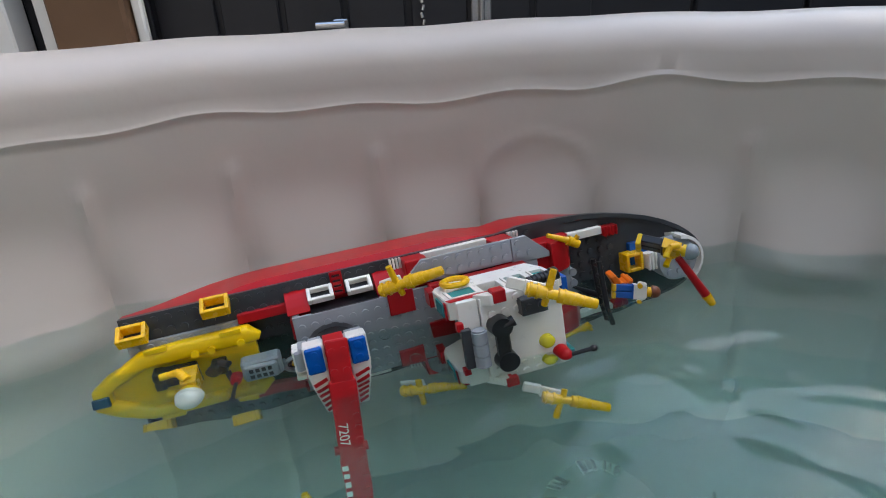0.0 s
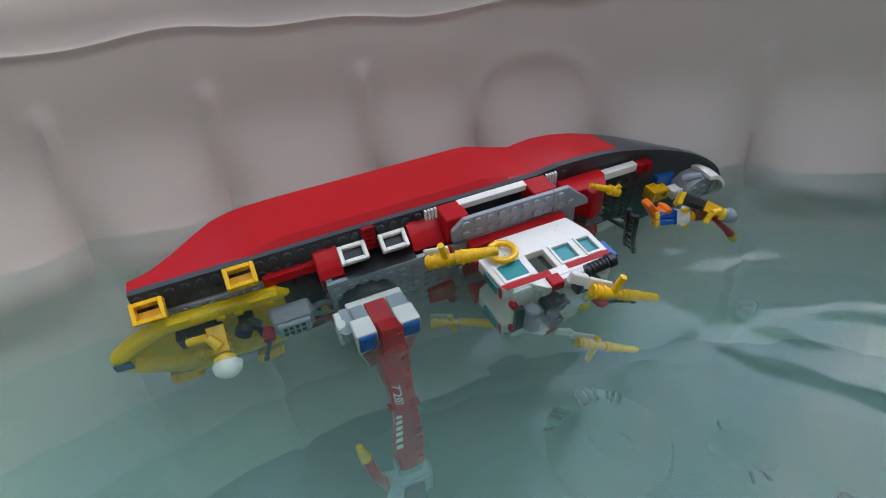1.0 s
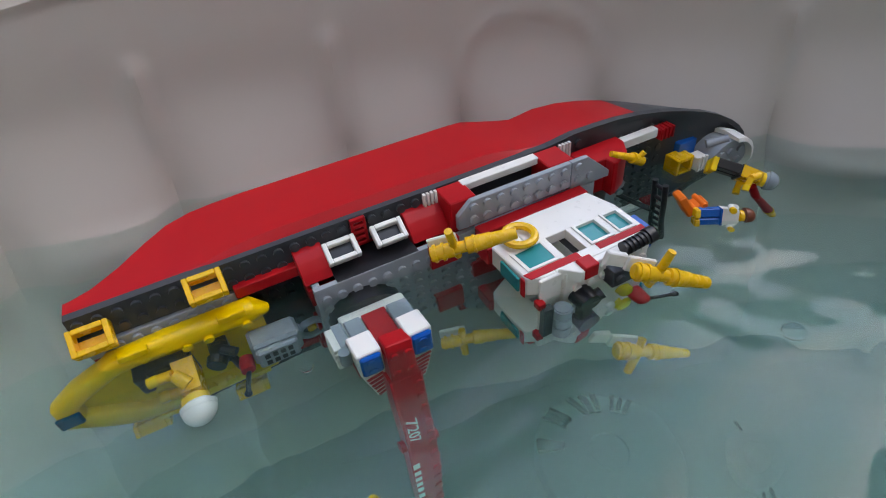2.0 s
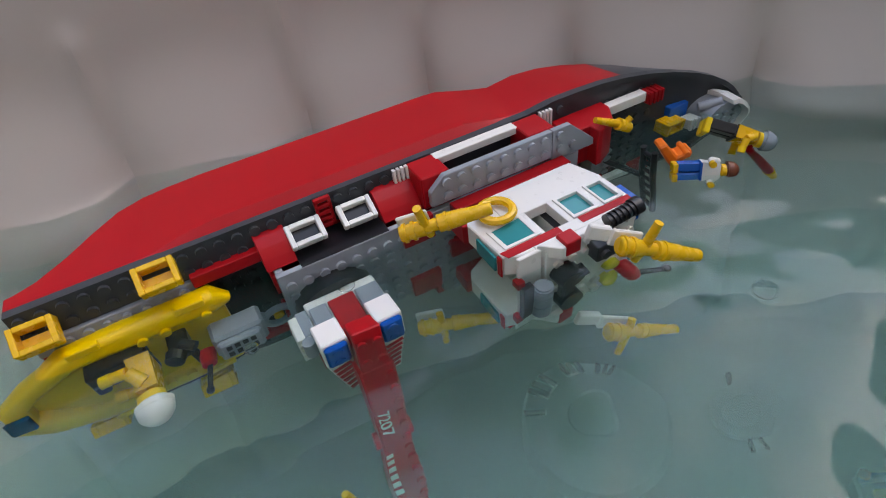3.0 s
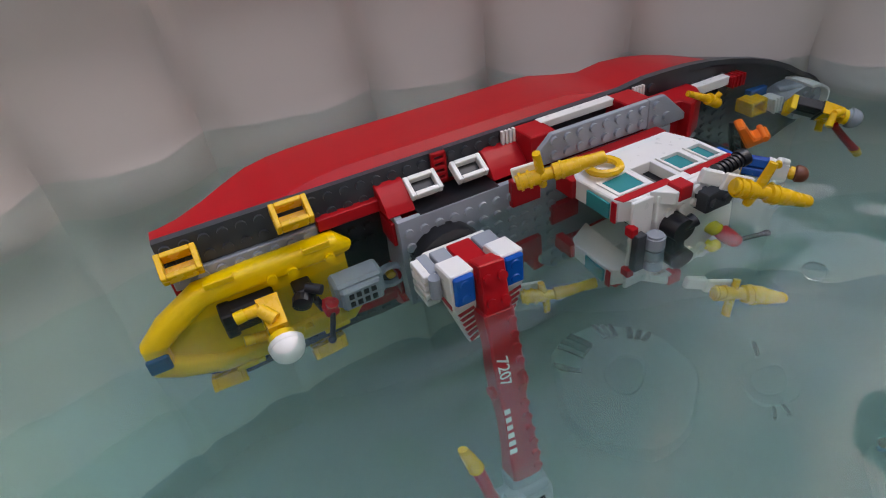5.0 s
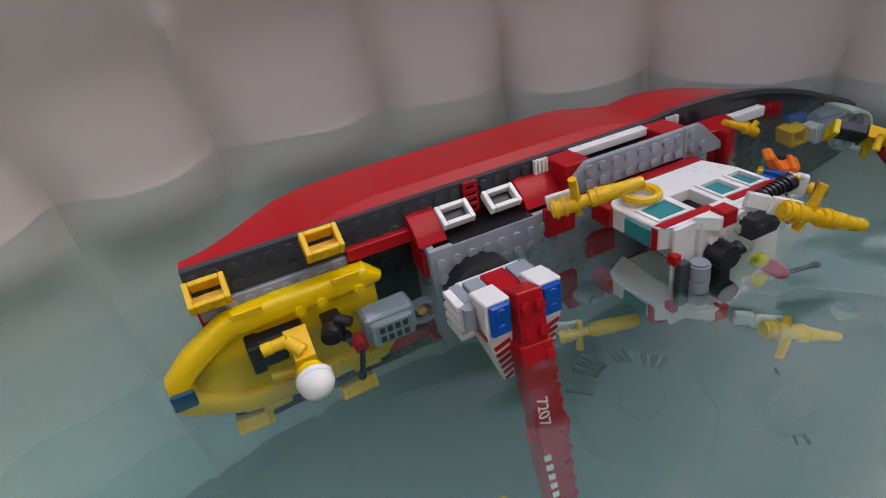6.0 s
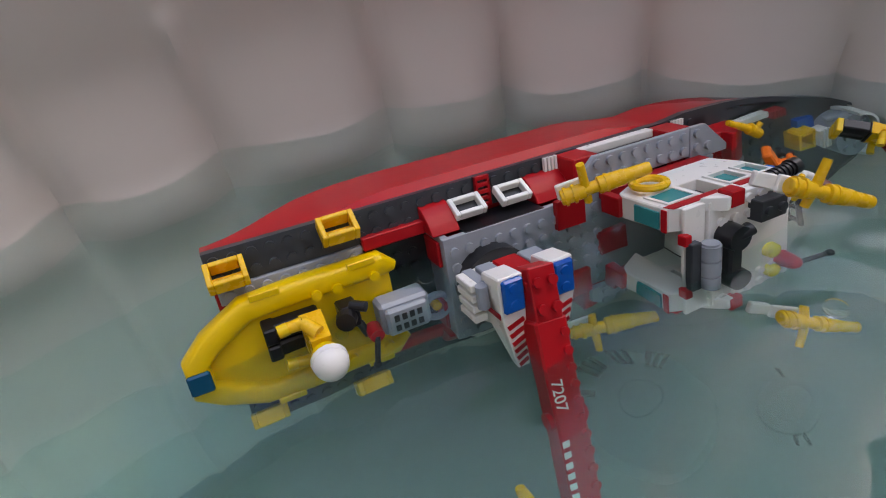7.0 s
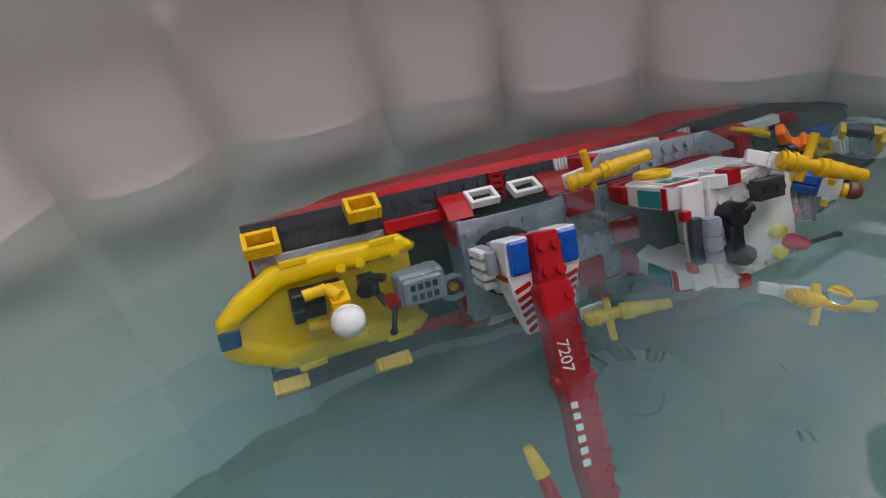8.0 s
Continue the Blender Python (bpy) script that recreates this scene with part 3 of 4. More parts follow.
        rod(b, (29.3 + i * 0.3, 4.5 + i * 0.03, 9.7), (29.46 + i * 0.3, 4.52 + i * 0.03, 9.7), 0.47)
        part("tube_rib", b, BLACK, cabin, smooth=True)
    for y in (-1.0, -2.9):
        b = BM()
        rod(b, (30.2, y, 9.35), (30.2, y, 9.75), 0.6, 0.56, 20)
        ball(b, (30.2, y, 9.72), 0.54, (1, 1, 0.45))
        part("beacon", b, LIME, cabin, "clear yellow beacon", smooth=True)
    b = BM()
    rod(b, (31.2, -2.3, 9.35), (31.2, -2.3, 10.2), 0.62, 0.55)
    ball(b, (31.2, -2.3, 10.2), 0.54)
    ob = part("lamp_base", b, RED, cabin, smooth=True)
    b = BM()
    rod(b, (31.4, -2.3, 10.4), (33.0, -1.9, 11.1), 0.18)
    ball(b, (33.05, -1.88, 11.12), 0.28)
    part("antenna", b, BLACK, ob, "short black antenna")
    b = BM()
    box(b, 32.2, 32.7, 2.2, 3.9, 7.0, 8.8, 0.05)
    part("front_light", b, BLUE, cabin)
    b = BM()
    box(b, 31.9, 32.6, -3.9, -3.0, 7.6, 8.9, 0.05)
    part("front_light", b, TEAL, cabin)
    b = BM()
    r0, r1 = 0.95, 0.27
    loops = []
    for i in range(24):
        a = 2 * math.pi * i / 24
        loops.append([((r0 + r1 * math.cos(q)) * math.cos(a), r1 * math.sin(q), (r0 + r1 * math.cos(q)) * math.sin(a)) for q in [2 * math.pi * k / 8 for k in range(8)]])
    frame_loft(b, loops + [loops[0]], caps=False)
    bmesh.ops.remove_doubles(b, verts=b.verts, dist=0.01)
    bmesh.ops.transform(b, matrix=pose(25.0, 4.45, 5.3, 0, 0, 0), verts=b.verts)
    part("life_ring", b, YELLOW, cabin, "yellow life ring", smooth=True)
    # the cabin is a little narrower than the deck: keep its port side in place
    for ob in [cabin] + list(cabin.children_recursive):
        for v in ob.data.vertices:
            v.co.y = 4 * S - (4 * S - v.co.y) * 0.88


make_cabin()


def water_gun(x, y, z, heading, sy, lift, length):
    """Yellow water gun on a white bracket, pointing along heading degrees from the bow direction."""
    k = length
    m = pose(x, y, z, 0, 0, heading) @ pose(0, 0, 0, 0, -lift, 0)

    def turned(stations):
        """One body turned round the gun's axis."""
        bb = BM()
        frame_loft(bb, [[(p, r * math.cos(math.pi * i / 8), 0.9 + r * math.sin(math.pi * i / 8)) for i in range(16)] for p, r in stations])
        bmesh.ops.transform(bb, matrix=m, verts=bb.verts)
        return bb
    gun = part("water_gun", turned([(-1.0, 0.4), (-0.95, 0.46), (-0.8, 0.46), (-0.79, 0.56), (-0.62, 0.56), (-0.61, 0.46), (-0.3, 0.46), (-0.29, 0.56), (-0.12, 0.56), (-0.11, 0.46), (0.4, 0.46), (0.45, 0.36), (1.15, 0.36), (1.2, 0.5)]), YELLOW, boat, "yellow toy water cannon", smooth=True)
    part("barrel", turned([(1.2, 0.48), (1.22, 0.52), (1.2 + 0.4 * k, 0.5), (1.2 + 0.41 * k, 0.56), (1.2 + 0.55 * k, 0.56), (1.2 + 0.56 * k, 0.5), (1.2 + 1.5 * k, 0.46), (1.2 + 1.52 * k, 0.42), (1.2 + 2.9 * k, 0.36), (1.2 + 3.0 * k, 0.32)]), YELLOW, gun, smooth=True)
    for p, q in (((0.5, 0.2 * sy, 0.9), (0.5, 1.7 * sy, 1.1)), ((0.5, -0.2 * sy, 0.8), (0.5, -0.9 * sy, 0.6))):
        b = BM()
        rod(b, p, q, 0.27, 0.24)
        bmesh.ops.transform(b, matrix=m, verts=b.verts)
        part("handle", b, YELLOW, gun, smooth=True)
    b = BM()
    box(b, -1.1, 0.7, -0.5, 0.5, -0.05, 0.2, 0.08, m)
    if z > 8:
        box(b, -2.3, -1.0, -0.42, 0.42, -0.45, 0.0, 0.08, m)
    part("bracket_plate", b, WHITE, gun)


for sy in (1, -1):
    water_gun(20.6, sy * 5.1, 4.0, 13 if sy > 0 else 5, sy, 24, 1.0)
    water_gun(29.4, sy * 4.3, 11.2, -22, sy, 20, 0.9)


def make_crane():
    b = BM()
    rod(b, (15.2, 0.3, 2.5), (15.2, 0.3, 3.6), 2.4, 2.4, 32)
    part("turntable", b, BLACK, boat, smooth=True)
    b = BM()
    prism(b, [(-0.2, 3.6), (2.0, 3.6), (2.2, 5.0), (2.1, 7.0), (0.0, 7.0), (-0.8, 5.2)], 13.2, 17.4, axis="x", bevel=0.1)
    crane = part("crane", b, WHITE, boat, "white crane cab with blue lamps and a red boom")
    for x0, x1 in ((12.9, 14.35), (15.95, 17.4)):
        aft = x0 < 15

        def taper(bm):
            for v in bm.verts:
                if v.co.y < 0.8:
                    k = min(1.0, (0.8 - v.co.y) / 3.4) * 0.5
                    v.co.x += ((x1 if aft else x0) - v.co.x) * k
            return bm
        b = BM()
        prism(b, [(0.9, 5.6), (3.0, 6.2), (3.2, 8.0), (1.1, 8.0), (-2.8, 7.7), (-2.8, 7.2)], x0, x1, axis="x", bevel=0.08)
        ob = part("side_panel", taper(b), WHITE, crane)
        b = BM()
        box(b, x0 + 0.12, x1 - 0.12, 1.2, 3.1, 7.95, 8.3, 0.12)
        lamp = part("lamp", b, BLUE_CLEAR, ob, "clear blue lamp")
        for yy in (1.65, 2.6):
            b = BM()
            rod(b, ((x0 + x1) / 2, yy, 8.28), ((x0 + x1) / 2, yy, 8.36), 0.3, 0.26)
            part("lens", b, BLUE_CLEAR, lamp, smooth=True)
        for i in range(6):
            b = BM()
            m = pose((x0 + x1) / 2, -2.35 + i * 0.55, 7.745 + i * 0.0423, 4.4, 0, 0) @ pose(0, 0, 0, 0, 0, 18)
            box(b, -0.56, 0.56, -0.13, 0.13, 0.0, 0.06, 0, m)
            part("red_stripe", taper(b), RED, ob)
        b = BM()
        box(b, x0 - 0.04, x0 + 0.0, 0.85, 1.15, 5.7, 7.9, 0)
        part("side_stripe", b, DARK_RED, ob)
    for i in range(4):
        b = BM()
        box(b, 12.1, 12.9, 0.2 + i * 0.62, 0.62 + i * 0.62, 4.6, 6.4, 0.05)
        part("louvre", b, WHITE, crane)
    b = BM()
    box(b, 12.5, 13.2, 1.6, 2.5, 4.4, 6.4, 0.08)
    rod(b, (12.6, 1.2, 6.7), (12.6, 2.5, 6.7), 0.35)
    part("grey_clip", b, GREY, crane)
    for x0, x1, mm in ((13.3, 14.3, GREY), (14.4, 15.9, RED), (16.0, 17.3, GREY)):
        b = BM()
        box(b, x0, x1, 2.15, 2.6, 4.6, 8.2 if mm is RED else 6.6, 0.06)
        part("back_panel", b, mm, crane)
    # boom, hanging forward and down
    a, e = Vector((15.15, 1.2, 8.1)), Vector((14.2, -11.6, 11.9))
    ax = (e - a).normalized()
    side = Vector((-1, 0, 0))
    side = (side - ax * side.dot(ax)).normalized()
    up = side.cross(ax)
    m = Matrix((side, ax, up)).transposed().to_4x4()
    m.translation = a
    length = (e - a).length
    b = BM()
    box(b, -0.78, 0.78, -2.0, 1.6, -0.6, 0.75, 0.08)
    prism(b, [(-0.95, 0.8), (0.95, 0.8), (0.75, length), (-0.85, length)], -0.7, 0.8, bevel=0.12)
    for i in range(int(length) - 1):
        rod(b, (-0.6, 1.6 + i, 0.8), (-0.6, 1.6 + i, 1.0), 0.24, 0.26, 10)
    for px, py in ((-0.42, -1.2), (0.42, -1.2), (-0.42, 0.2), (0.42, 0.2)):
        rod(b, (px, py, 0.85), (px, py, 1.05), 0.28, 0.28, 12)
    rod(b, (-1.15, 6.6, 0.2), (1.15, 6.6, 0.2), 0.45)
    bmesh.ops.transform(b, matrix=m, verts=b.verts)
    boom = part("boom", b, RED, crane, "red crane boom")
    # number on the boom
    cu = bpy.data.curves.new("number", "FONT")
    cu.body, cu.size, cu.extrude, cu.align_x, cu.align_y = "7207", 0.95 * S, 0.02 * S, "CENTER", "CENTER"
    tx = new("number", cu)
    bpy.context.view_layer.update()
    me = bpy.data.meshes.new_from_object(tx)
    bpy.data.objects.remove(tx)
    me.materials.append(WHITE)
    num = new("number", me)
    num.parent = boom
    mm = m.copy()
    mm.translation = (a + ax * 5.0 + side * 0.4 + up * 0.82) * S
    num.matrix_basis = mm @ pose(0, 0, 0, 0, 0, 90)
    for i in range(6):
        b = BM()
        box(b, 0.38, 0.78, 7.6 + i * 0.62, 7.95 + i * 0.62, 0.79, 0.83, 0)
        bmesh.ops.transform(b, matrix=m, verts=b.verts)
        part("white_mark", b, WHITE, boom)
    # end joint and hook arm
    b = BM()
    box(b, -0.9, 0.9, length - 0.2, length + 1.8, -0.5, 0.6, 0.1)
    rod(b, (-1.2, length + 1.2, 0.2), (1.8, length + 1.2, 0.2), 0.6)
    rod(b, (1.0, length + 0.6, 0.9), (1.7, length + 2.4, 0.9), 0.5)
    box(b, -1.6, 1.6, length + 1.6, length + 3.6, -0.6, 0.7, 0.15)
    bmesh.ops.transform(b, matrix=m, verts=b.verts)
    joint = part("joint", b, GREY, crane)
    b = BM()
    box(b, -0.9, 0.9, length + 1.9, length + 4.4, 0.7, 0.9, 0.05)
    bmesh.ops.transform(b, matrix=m, verts=b.verts)
    part("black_plate", b, BLACK, joint)
    b = BM()
    pts = [(1.6, length + 2.0, 0.2), (2.5, length - 0.2, 0.6), (3.1, length - 2.6, 0.7)]
    for p, q in zip(pts, pts[1:]):
        rod(b, p, q, 0.45, 0.42)
    bmesh.ops.transform(b, matrix=m, verts=b.verts)
    arm = part("arm", b, RED, crane)
    b = BM()
    rod(b, pts[-1], (3.5, length - 4.2, 0.6), 0.5, 0.25)
    bmesh.ops.transform(b, matrix=m, verts=b.verts)
    part("tip", b, YELLOW, crane)


make_crane()


def make_bow_fittings():
    b = BM()
    rings = []
    for i in range(13):
        a = radians(-75 + 165 * i / 12)
        c, d = math.cos(a), math.sin(a)
        rings.append([(46.8 + r * c, 0.6 + r * d, z) for r, z in ((2.1, 0.4), (2.4, 1.8), (2.3, 3.2), (2.0, 3.3), (2.05, 1.8), (1.8, 0.4))])
    frame_loft(b, rings)
    part("bow_shield", b, WHITE, boat, "white curved bow piece", smooth=True)
    b = BM()
    rod(b, (46.7, 0.6, 0.3), (46.7, 0.6, 2.8), 1.85, 1.95, 24)
    studs(b, [45.7, 46.7, 47.7], [-0.4, 0.6, 1.6], 2.8)
    part("bow_block", b, GREY, boat, "round light grey studded bow block", smooth=True)
    b = BM()
    rod(b, (45.2, 2.2, 1.6), (46.6, 2.6, 2.4), 0.35)
    part("clip_bar", b, GREY, boat, smooth=True)
    b = BM()
    box(b, 43.0, 44.8, 0.4, 2.6, 0.4, 1.0, 0.05)
    part("blue_plate", b, BLUE, boat)
    b = BM()
    box(b, 42.0, 42.3, 0.2, 1.9, 0.6, 2.0, 0.05)
    box(b, 43.4, 43.7, 0.2, 1.9, 0.6, 2.0, 0.05)
    box(b, 42.3, 43.4, 1.6, 1.9, 0.6, 2.0, 0.05)
    box(b, 42.3, 43.4, 0.2, 0.5, 0.6, 2.0, 0.05)
    part("bracket", b, YELLOW, boat)
    b = BM()
    box(b, 43.9, 44.9, 0.2, 1.6, 1.2, 2.2, 0.05)
    for i in range(3):
        box(b, 43.95 + i * 0.35, 44.15 + i * 0.35, 0.1, 1.7, 2.2, 2.4, 0)
    part("white_vent", b, WHITE, boat)
    b = BM()
    rod(b, (36.8, -0.2, 0.3), (37.7, -0.2, 4.2), 0.26)
    frame_ob = part("stretcher_frame", b, BLACK, boat, "black ladder-shaped stretcher", smooth=True)
    for dz in (0.0, 1.0):
        b = BM()
        rod(b, (37.6, 3.0, 3.9 + dz), (37.9, -3.4, 4.3 + dz), 0.22)
        part("rail", b, BLACK, frame_ob, smooth=True)
    for i in range(7):
        b = BM()
        y = 2.6 - i * 0.95
        rod(b, (37.62 + i * 0.04, y, 3.93 + i * 0.06), (37.62 + i * 0.04, y, 4.93 + i * 0.06), 0.16, seg=10)
        part("rung", b, BLACK, frame_ob, smooth=True)
    b = BM()
    box(b, 35.6, 36.8, -2.0, 2.4, -0.4, 1.2, 0.05)
    for i in range(4):
        rod(b, (36.9, -1.6 + i, 0.2), (36.9, -1.6 + i, 1.4), 0.35)
    part("grey_rack", b, GREY, boat)


make_bow_fittings()


# ---- dinghy, on the stern ----
def square(c):
    """Squarer than round: flattens the sides of a tube."""
    return math.copysign(abs(c) ** 0.65, c)


def make_dinghy():
    d = thing("toy_dinghy", "yellow toy inflatable dinghy on the stern of the fireboat", "toy dinghy")
    b = BM()
    # tube outline from stern port round the bow to stern starboard
    path = [(9.8, 2.6), (9.0, 3.0), (4.0, 3.0), (1.2, 2.85), (-0.9, 1.7), (-1.9, 0.85), (-1.9, -0.85), (-0.9, -1.7), (1.2, -2.85), (4.0, -3.0), (9.0, -3.0), (9.8, -2.6)]
    loops = []
    for i, (x, y) in enumerate(path):
        p = Vector((x, y))
        q0, q1 = Vector(path[max(0, i - 1)]), Vector(path[min(len(path) - 1, i + 1)])
        t = (q1 - q0).normalized()
        nrm = Vector((t.y, -t.x))
        r = 0.7 if 0 < i < len(path) - 1 else 0.3
        rise = 0.4 * smooth01((1.0 - x) / 4)
        loops.append([(x + nrm.x * r * square(math.cos(q)), y + nrm.y * r * square(math.cos(q)), 1.0 + rise + r * square(math.sin(q))) for q in [2 * math.pi * k / 16 for k in range(16)]])
    frame_loft(b, loops)
    part("tube", b, LEMON, d, smooth=True)
    b = BM()
    prism(b, [(9.4, 2.5), (1.0, 2.4), (-1.6, 0.9), (-1.6, -0.9), (1.0, -2.4), (9.4, -2.5)], 0.35, 1.15)
    studs(b, [2.2, 3.2], [-0.5, 0.5], 1.15)
    part("floor_pan", b, LEMON, d)
    b = BM()
    box(b, -2.5, -1.3, -0.6, 0.6, 1.95, 2.25, 0.1)
    part("bow_light", b, NAVY_CLEAR, d, "clear blue bow light")
    for x in (1.6, 7.0):
        for sy in (1, -1):
            b = BM()
            box(b, x, x + 1.6, sy * 3.55 - 0.2, sy * 3.55 + 0.2, 1.3, 1.75, 0.05)
            part("rope_cleat", b, LEMON, d)
    for x in (5.0, 6.2, 8.4):
        for sy in (1, -1):
            b = BM()
            rod(b, (x, sy * 2.6, 1.5), (x, sy * 2.6, 1.9), 0.3)
            part("oar_clip", b, LEMON, d)
    b = BM()
    box(b, 8.0, 11.0, -1.05, 1.15, 1.2, 2.8, 0.2)
    box(b, 8.2, 10.7, -0.85, 0.95, 2.8, 3.3, 0.15)
    box(b, 10.4, 11.2, -1.5, -0.4, 0.9, 1.7, 0.1)
    motor = part("outboard_motor", b, GREY, d, "grey outboard motor")
    b = BM()
    loops = [[(11.9 + (0.85 + 0.2 * math.cos(q)) * math.cos(a), -1.3 + (0.85 + 0.2 * math.cos(q)) * math.sin(a), 1.2 + 0.3 * math.sin(q)) for q in [math.pi * k / 4 for k in range(8)]] for a in [2 * math.pi * i / 24 for i in range(24)]]
    frame_loft(b, loops + [loops[0]], caps=False)
    bmesh.ops.remove_doubles(b, verts=b.verts, dist=0.01)
    part("propeller_guard", b, GREY, motor, smooth=True)
    b = BM()
    rod(b, (11.9, -1.3, 0.9), (11.9, -1.3, 1.3), 0.3)
    part("propeller_hub", b, YELLOW, motor, smooth=True)
    for i in range(4):
        for k in range(2):
            b = BM()
            box(b, 8.6 + i * 0.46, 8.9 + i * 0.46, -0.5 + k * 0.7, -0.1 + k * 0.7, 3.3, 3.36, 0)
            part("vent", b, BLACK, motor)
    b = BM()
    rod(b, (7.5, -0.4, 2.2), (7.5, -0.4, 3.2), 0.5, 0.42)
    lv = part("lever_base", b, RED, d)
    b = BM()
    rod(b, (7.5, -0.5, 3.1), (7.0, -1.9, 3.9), 0.16)
    ball(b, (7.0, -1.9, 3.9), 0.25)
    part("lever", b, BLACK, lv)
    b = BM()
    box(b, 5.9, 7.0, 0.2, 1.6, 0.8, 2.4, 0.1)
    rod(b, (6.2, 1.0, 2.4), (6.0, 1.0, 2.9), 0.62, 0.55)
    rod(b, (6.9, 0.2, 2.0), (7.2, -0.6, 2.5), 0.24)
    rod(b, (6.6, 1.6, 2.2), (7.3, 1.5, 2.8), 0.3)
    part("console", b, BLACK, d, "black steering console")
    return d


dinghy = make_dinghy()


# ---- toy figures: one plain mesh each ----
def figure(label, mats, seated=True, size=1.0):
    """Toy figure, hips at the origin, head up z, facing -x: shirt, trousers, headgear and skin colours."""
    b = BM()
    frame_loft(b, [[(-0.55, -1.0, 0.1), (0.5, -1.0, 0.1), (0.5, 1.0, 0.1), (-0.55, 1.0, 0.1)], [(-0.45, -0.7, 1.8), (0.45, -0.7, 1.8), (0.45, 0.7, 1.8), (-0.45, 0.7, 1.8)]], slot=0)
    box(b, -0.56, 0.52, -0.98, 0.98, 0.0, 0.25, 0.05, slot=1)
    for sy in (1, -1):
        rod(b, (0, sy * 0.85, 1.55), (-0.5, sy * 1.15, 0.9), 0.34, 0.3, slot=0)
        rod(b, (-0.5, sy * 1.15, 0.9), (-1.2, sy * 1.05, 0.8), 0.3, 0.27, slot=0)
        rod(b, (-1.15, sy * 1.05, 0.8), (-1.6, sy * 1.0, 0.8), 0.3, 0.3, slot=3)
        if seated:
            box(b, -1.9, 0.4, sy * 0.5 - 0.44, sy * 0.5 + 0.44, -0.55, 0.2, 0.1, slot=1)
            box(b, -2.2, -1.6, sy * 0.5 - 0.44, sy * 0.5 + 0.44, -0.75, 0.4, 0.08, slot=1)
        else:
            box(b, -0.4, 0.45, sy * 0.5 - 0.44, sy * 0.5 + 0.44, -2.0, 0.05, 0.1, slot=1)
            box(b, -0.8, 0.45, sy * 0.5 - 0.44, sy * 0.5 + 0.44, -2.4, -1.9, 0.08, slot=3)
    rod(b, (0, 0, 1.75), (0, 0, 2.0), 0.4, 0.4, slot=3)
    rod(b, (0, 0, 1.95), (0, 0, 2.9), 0.62, 0.6, slot=3)
    ball(b, (0.05, 0, 2.75), 0.8, (1, 1, 0.95), slot=2)
    rod(b, (0.05, 0, 2.45), (0.05, 0, 2.7), 0.84, 0.82, slot=2)
    bmesh.ops.scale(b, vec=(size,) * 3, verts=b.verts)
    ob = part("toy_figure", b, mats, None, smooth=True)
    return tagged(ob, label, "toy figure")


crew = figure("toy figure in yellow jacket and white helmet sitting in the dinghy", [YELLOW, BLACK, WHITE, LEMON], True, 1.2)
diver = figure("toy figure in yellow and black suit floating beside the bow", [YELLOW, BLACK, CLEAR, LEMON], False, 0.82)
swimmer = figure("toy figure in white shirt and blue trousers floating beside the bow", [WHITE, BLUE, BROWN, YELLOW], False, 0.7)

# orange seat floating by the stretcher
b = BM()
prism(b, [(0, 0), (1.5, 0.15), (1.6, 0.6), (0.6, 0.6), (0.3, 1.9), (-0.25, 1.9)], -0.6, 0.6, axis="y", bevel=0.12)
rod(b, (1.2, -0.75, 0.5), (1.2, 0.75, 0.5), 0.2)
seat = tagged(part("toy_chair", b, ORANGE, None), "orange toy chair piece beside the bow", "toy chair")

flipper = BM()
rod(flipper, (0, 0, 0), (4.0, 0, 0), 0.28, 0.36)
rod(flipper, (4.0, 0, 0), (5.0, 0, 0), 0.4, 0.28, slot=1)
flare = tagged(part("toy_flare", flipper, [DARK_RED, YELLOW], None), "red toy flare with yellow tip beside the diver", "toy flare")

# air bubbles on the surface
BUBBLES = [(0.008, -0.150, 0.0035), (0.028, -0.176, 0.004), (0.196, -0.218, 0.005), (-0.01, -0.205, 0.003)]
BUBBLE = material("bubble", (0.95, 0.97, 0.97), 0.0, vary=0.0, transmission=1.0, ior=1.1)
for x, y, r in BUBBLES:
    b = BM()
    v = bmesh.ops.create_uvsphere(b, u_segments=20, v_segments=12, radius=r)["verts"]
    bmesh.ops.scale(b, vec=(1, 1, 0.6), verts=b.verts)
    ob = part("air_bubble", b, BUBBLE, None, scale=1, smooth=True)
    ob.location = (x, y, 0.001)
    ob.visible_shadow = False
    tagged(ob, "clear round air bubble floating on the water", "air bubble", "air bubbles")

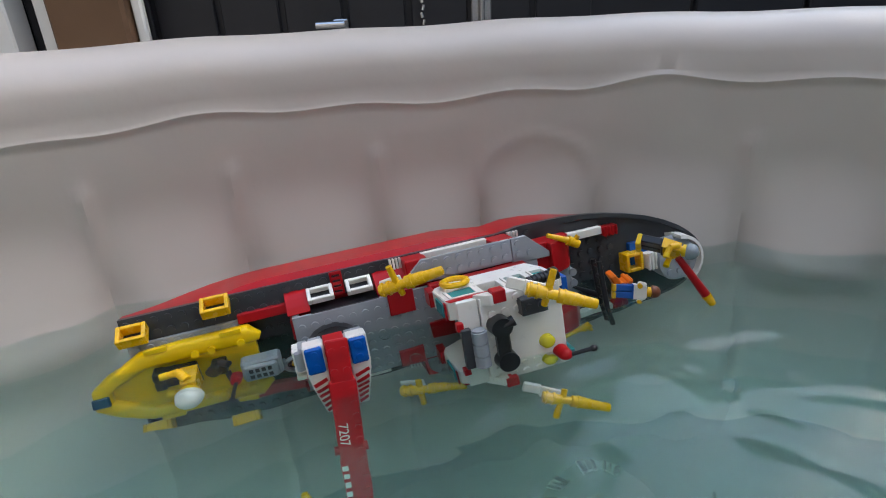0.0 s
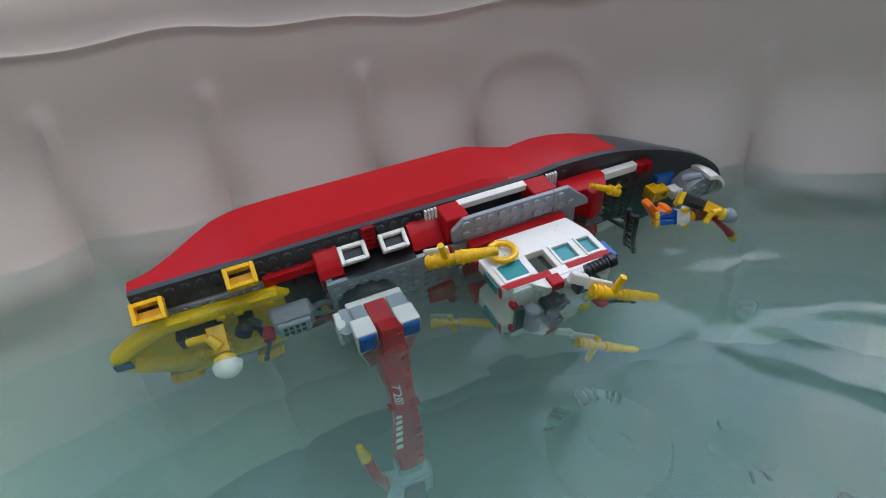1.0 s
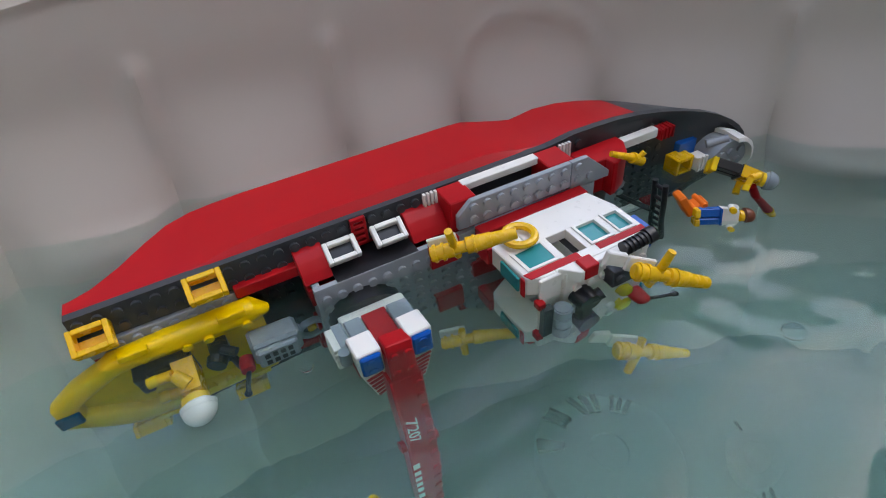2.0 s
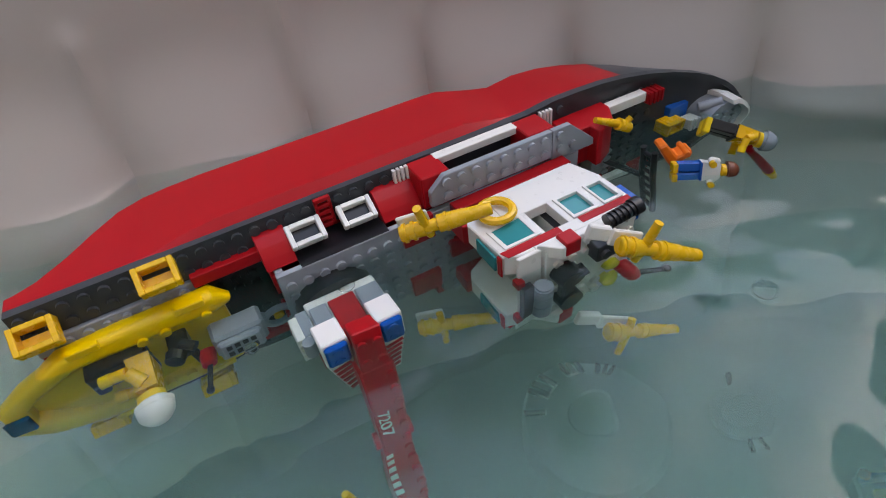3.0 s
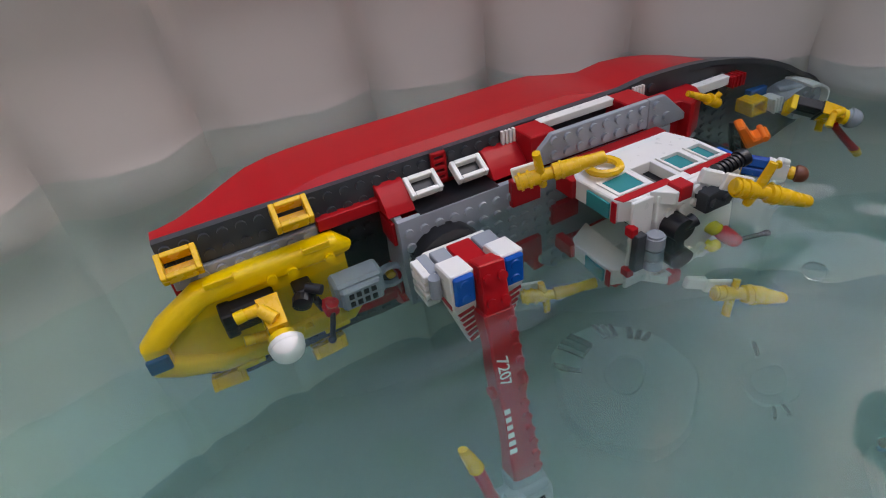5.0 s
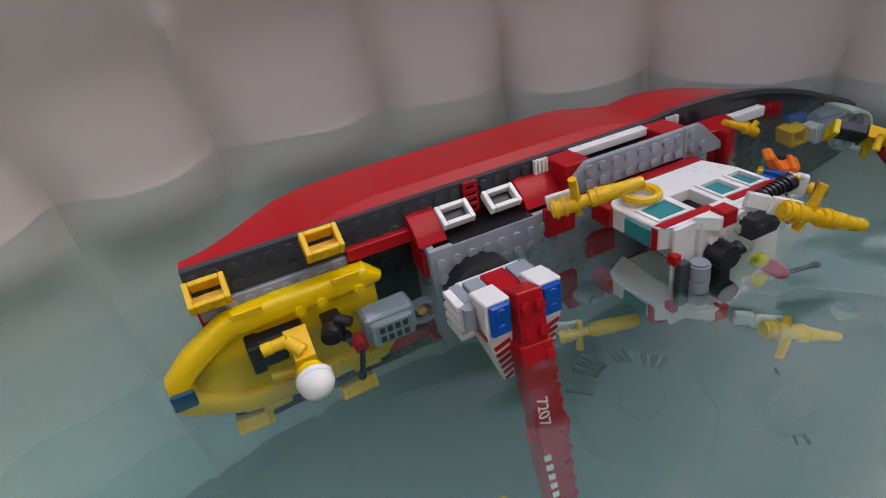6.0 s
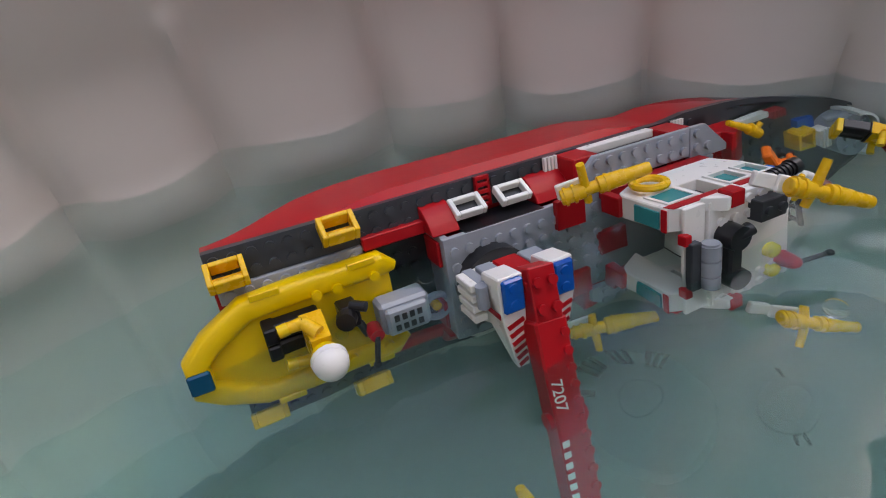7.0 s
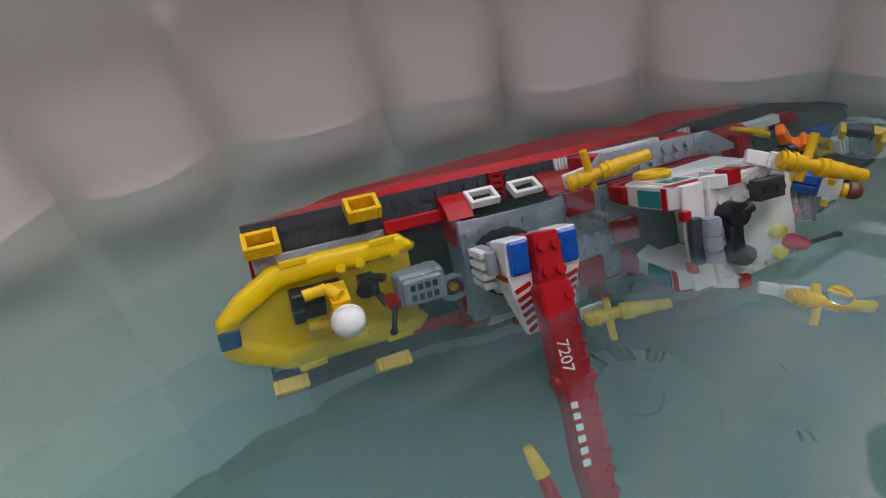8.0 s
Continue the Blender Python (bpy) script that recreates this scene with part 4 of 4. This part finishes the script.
# ---- sunken toy at the tub floor ----
sunk = thing("sunken_toy", "grey and yellow toy brick piece lying on the tub floor", "toy")
b = BM()
box(b, -3, 6, -4, 3, 0, 1.6, 0.2)
part("body", b, GREY, sunk)
for i in range(3):
    b = BM()
    box(b, -2.2, 6.2, -3.4 + i * 2.0, -2.3 + i * 2.0, 1.6, 2.1, 0.1)
    part("yellow_bar", b, YELLOW, sunk)
b = BM()
box(b, -2.8, 6.1, 2.3, 2.8, 1.6, 2.6, 0.1)
part("rail", b, BLUE, sunk)
b = BM()
ball(b, (-2.6, 2.6, 2.9), 0.5)
part("knob", b, RED, sunk)
sunk.matrix_basis = pose(0.312, -0.243, FLOOR + 0.002, 0, 0, -8)

ON_BOAT = [
    (dinghy, pose(0, 0, 0.0)),
    (crew, pose(4.4 * S, 0.7 * S, 1.6 * S, 10, 0, 0)),
    (diver, pose(42.4 * S, 3.6 * S, 6.7 * S, 0, 46, -20) @ pose(0, 0, 0, 0, 0, 60)),
    (flare, pose(43.2 * S, 2.6 * S, 7.6 * S, 0, -10, -62)),
]


# the loose figure and chair drift on the water beside the bow
SWIM_ROWS = [(0, 0.178, -0.112, -12), (0.5, 0.192, -0.115, -5), (1, 0.198, -0.12, 0), (1.5, 0.206, -0.126, -5), (3.5, 0.209, -0.137, -16), (4.5, 0.208, -0.15, -26), (6.5, 0.212, -0.134, -35), (8, 0.222, -0.149, -30)]
CHAIR_ROWS = [(0, 0.17, -0.105), (0.5, 0.181, -0.112), (1, 0.186, -0.117), (1.5, 0.19, -0.121), (3.5, 0.203, -0.118), (4.5, 0.209, -0.121), (6.5, 0.209, -0.128), (8, 0.223, -0.116)]


def motions():
    base = [(t, pose(*p)) for t, *p in BOAT_ROWS]
    walk(boat, base)
    for ob, m in ON_BOAT:
        walk(ob, [(t, b @ m) for t, b in base])
    walk(swimmer, [(t, pose(x, y, 0.002, 0, 90, a) @ pose(0, 0, 0, 0, 0, 75)) for t, x, y, a in SWIM_ROWS])
    walk(seat, [(t, pose(x, y, 0.0, 0, -25, 10 - 4 * t)) for t, x, y in CHAIR_ROWS])
    walk(water, [(t, pose(CX, CY, 0, 0, 0, a)) for t, a in ((0, 0), (2, 1.6), (4, 2.4), (6, 3.0), (8, 4.0))])


motions()
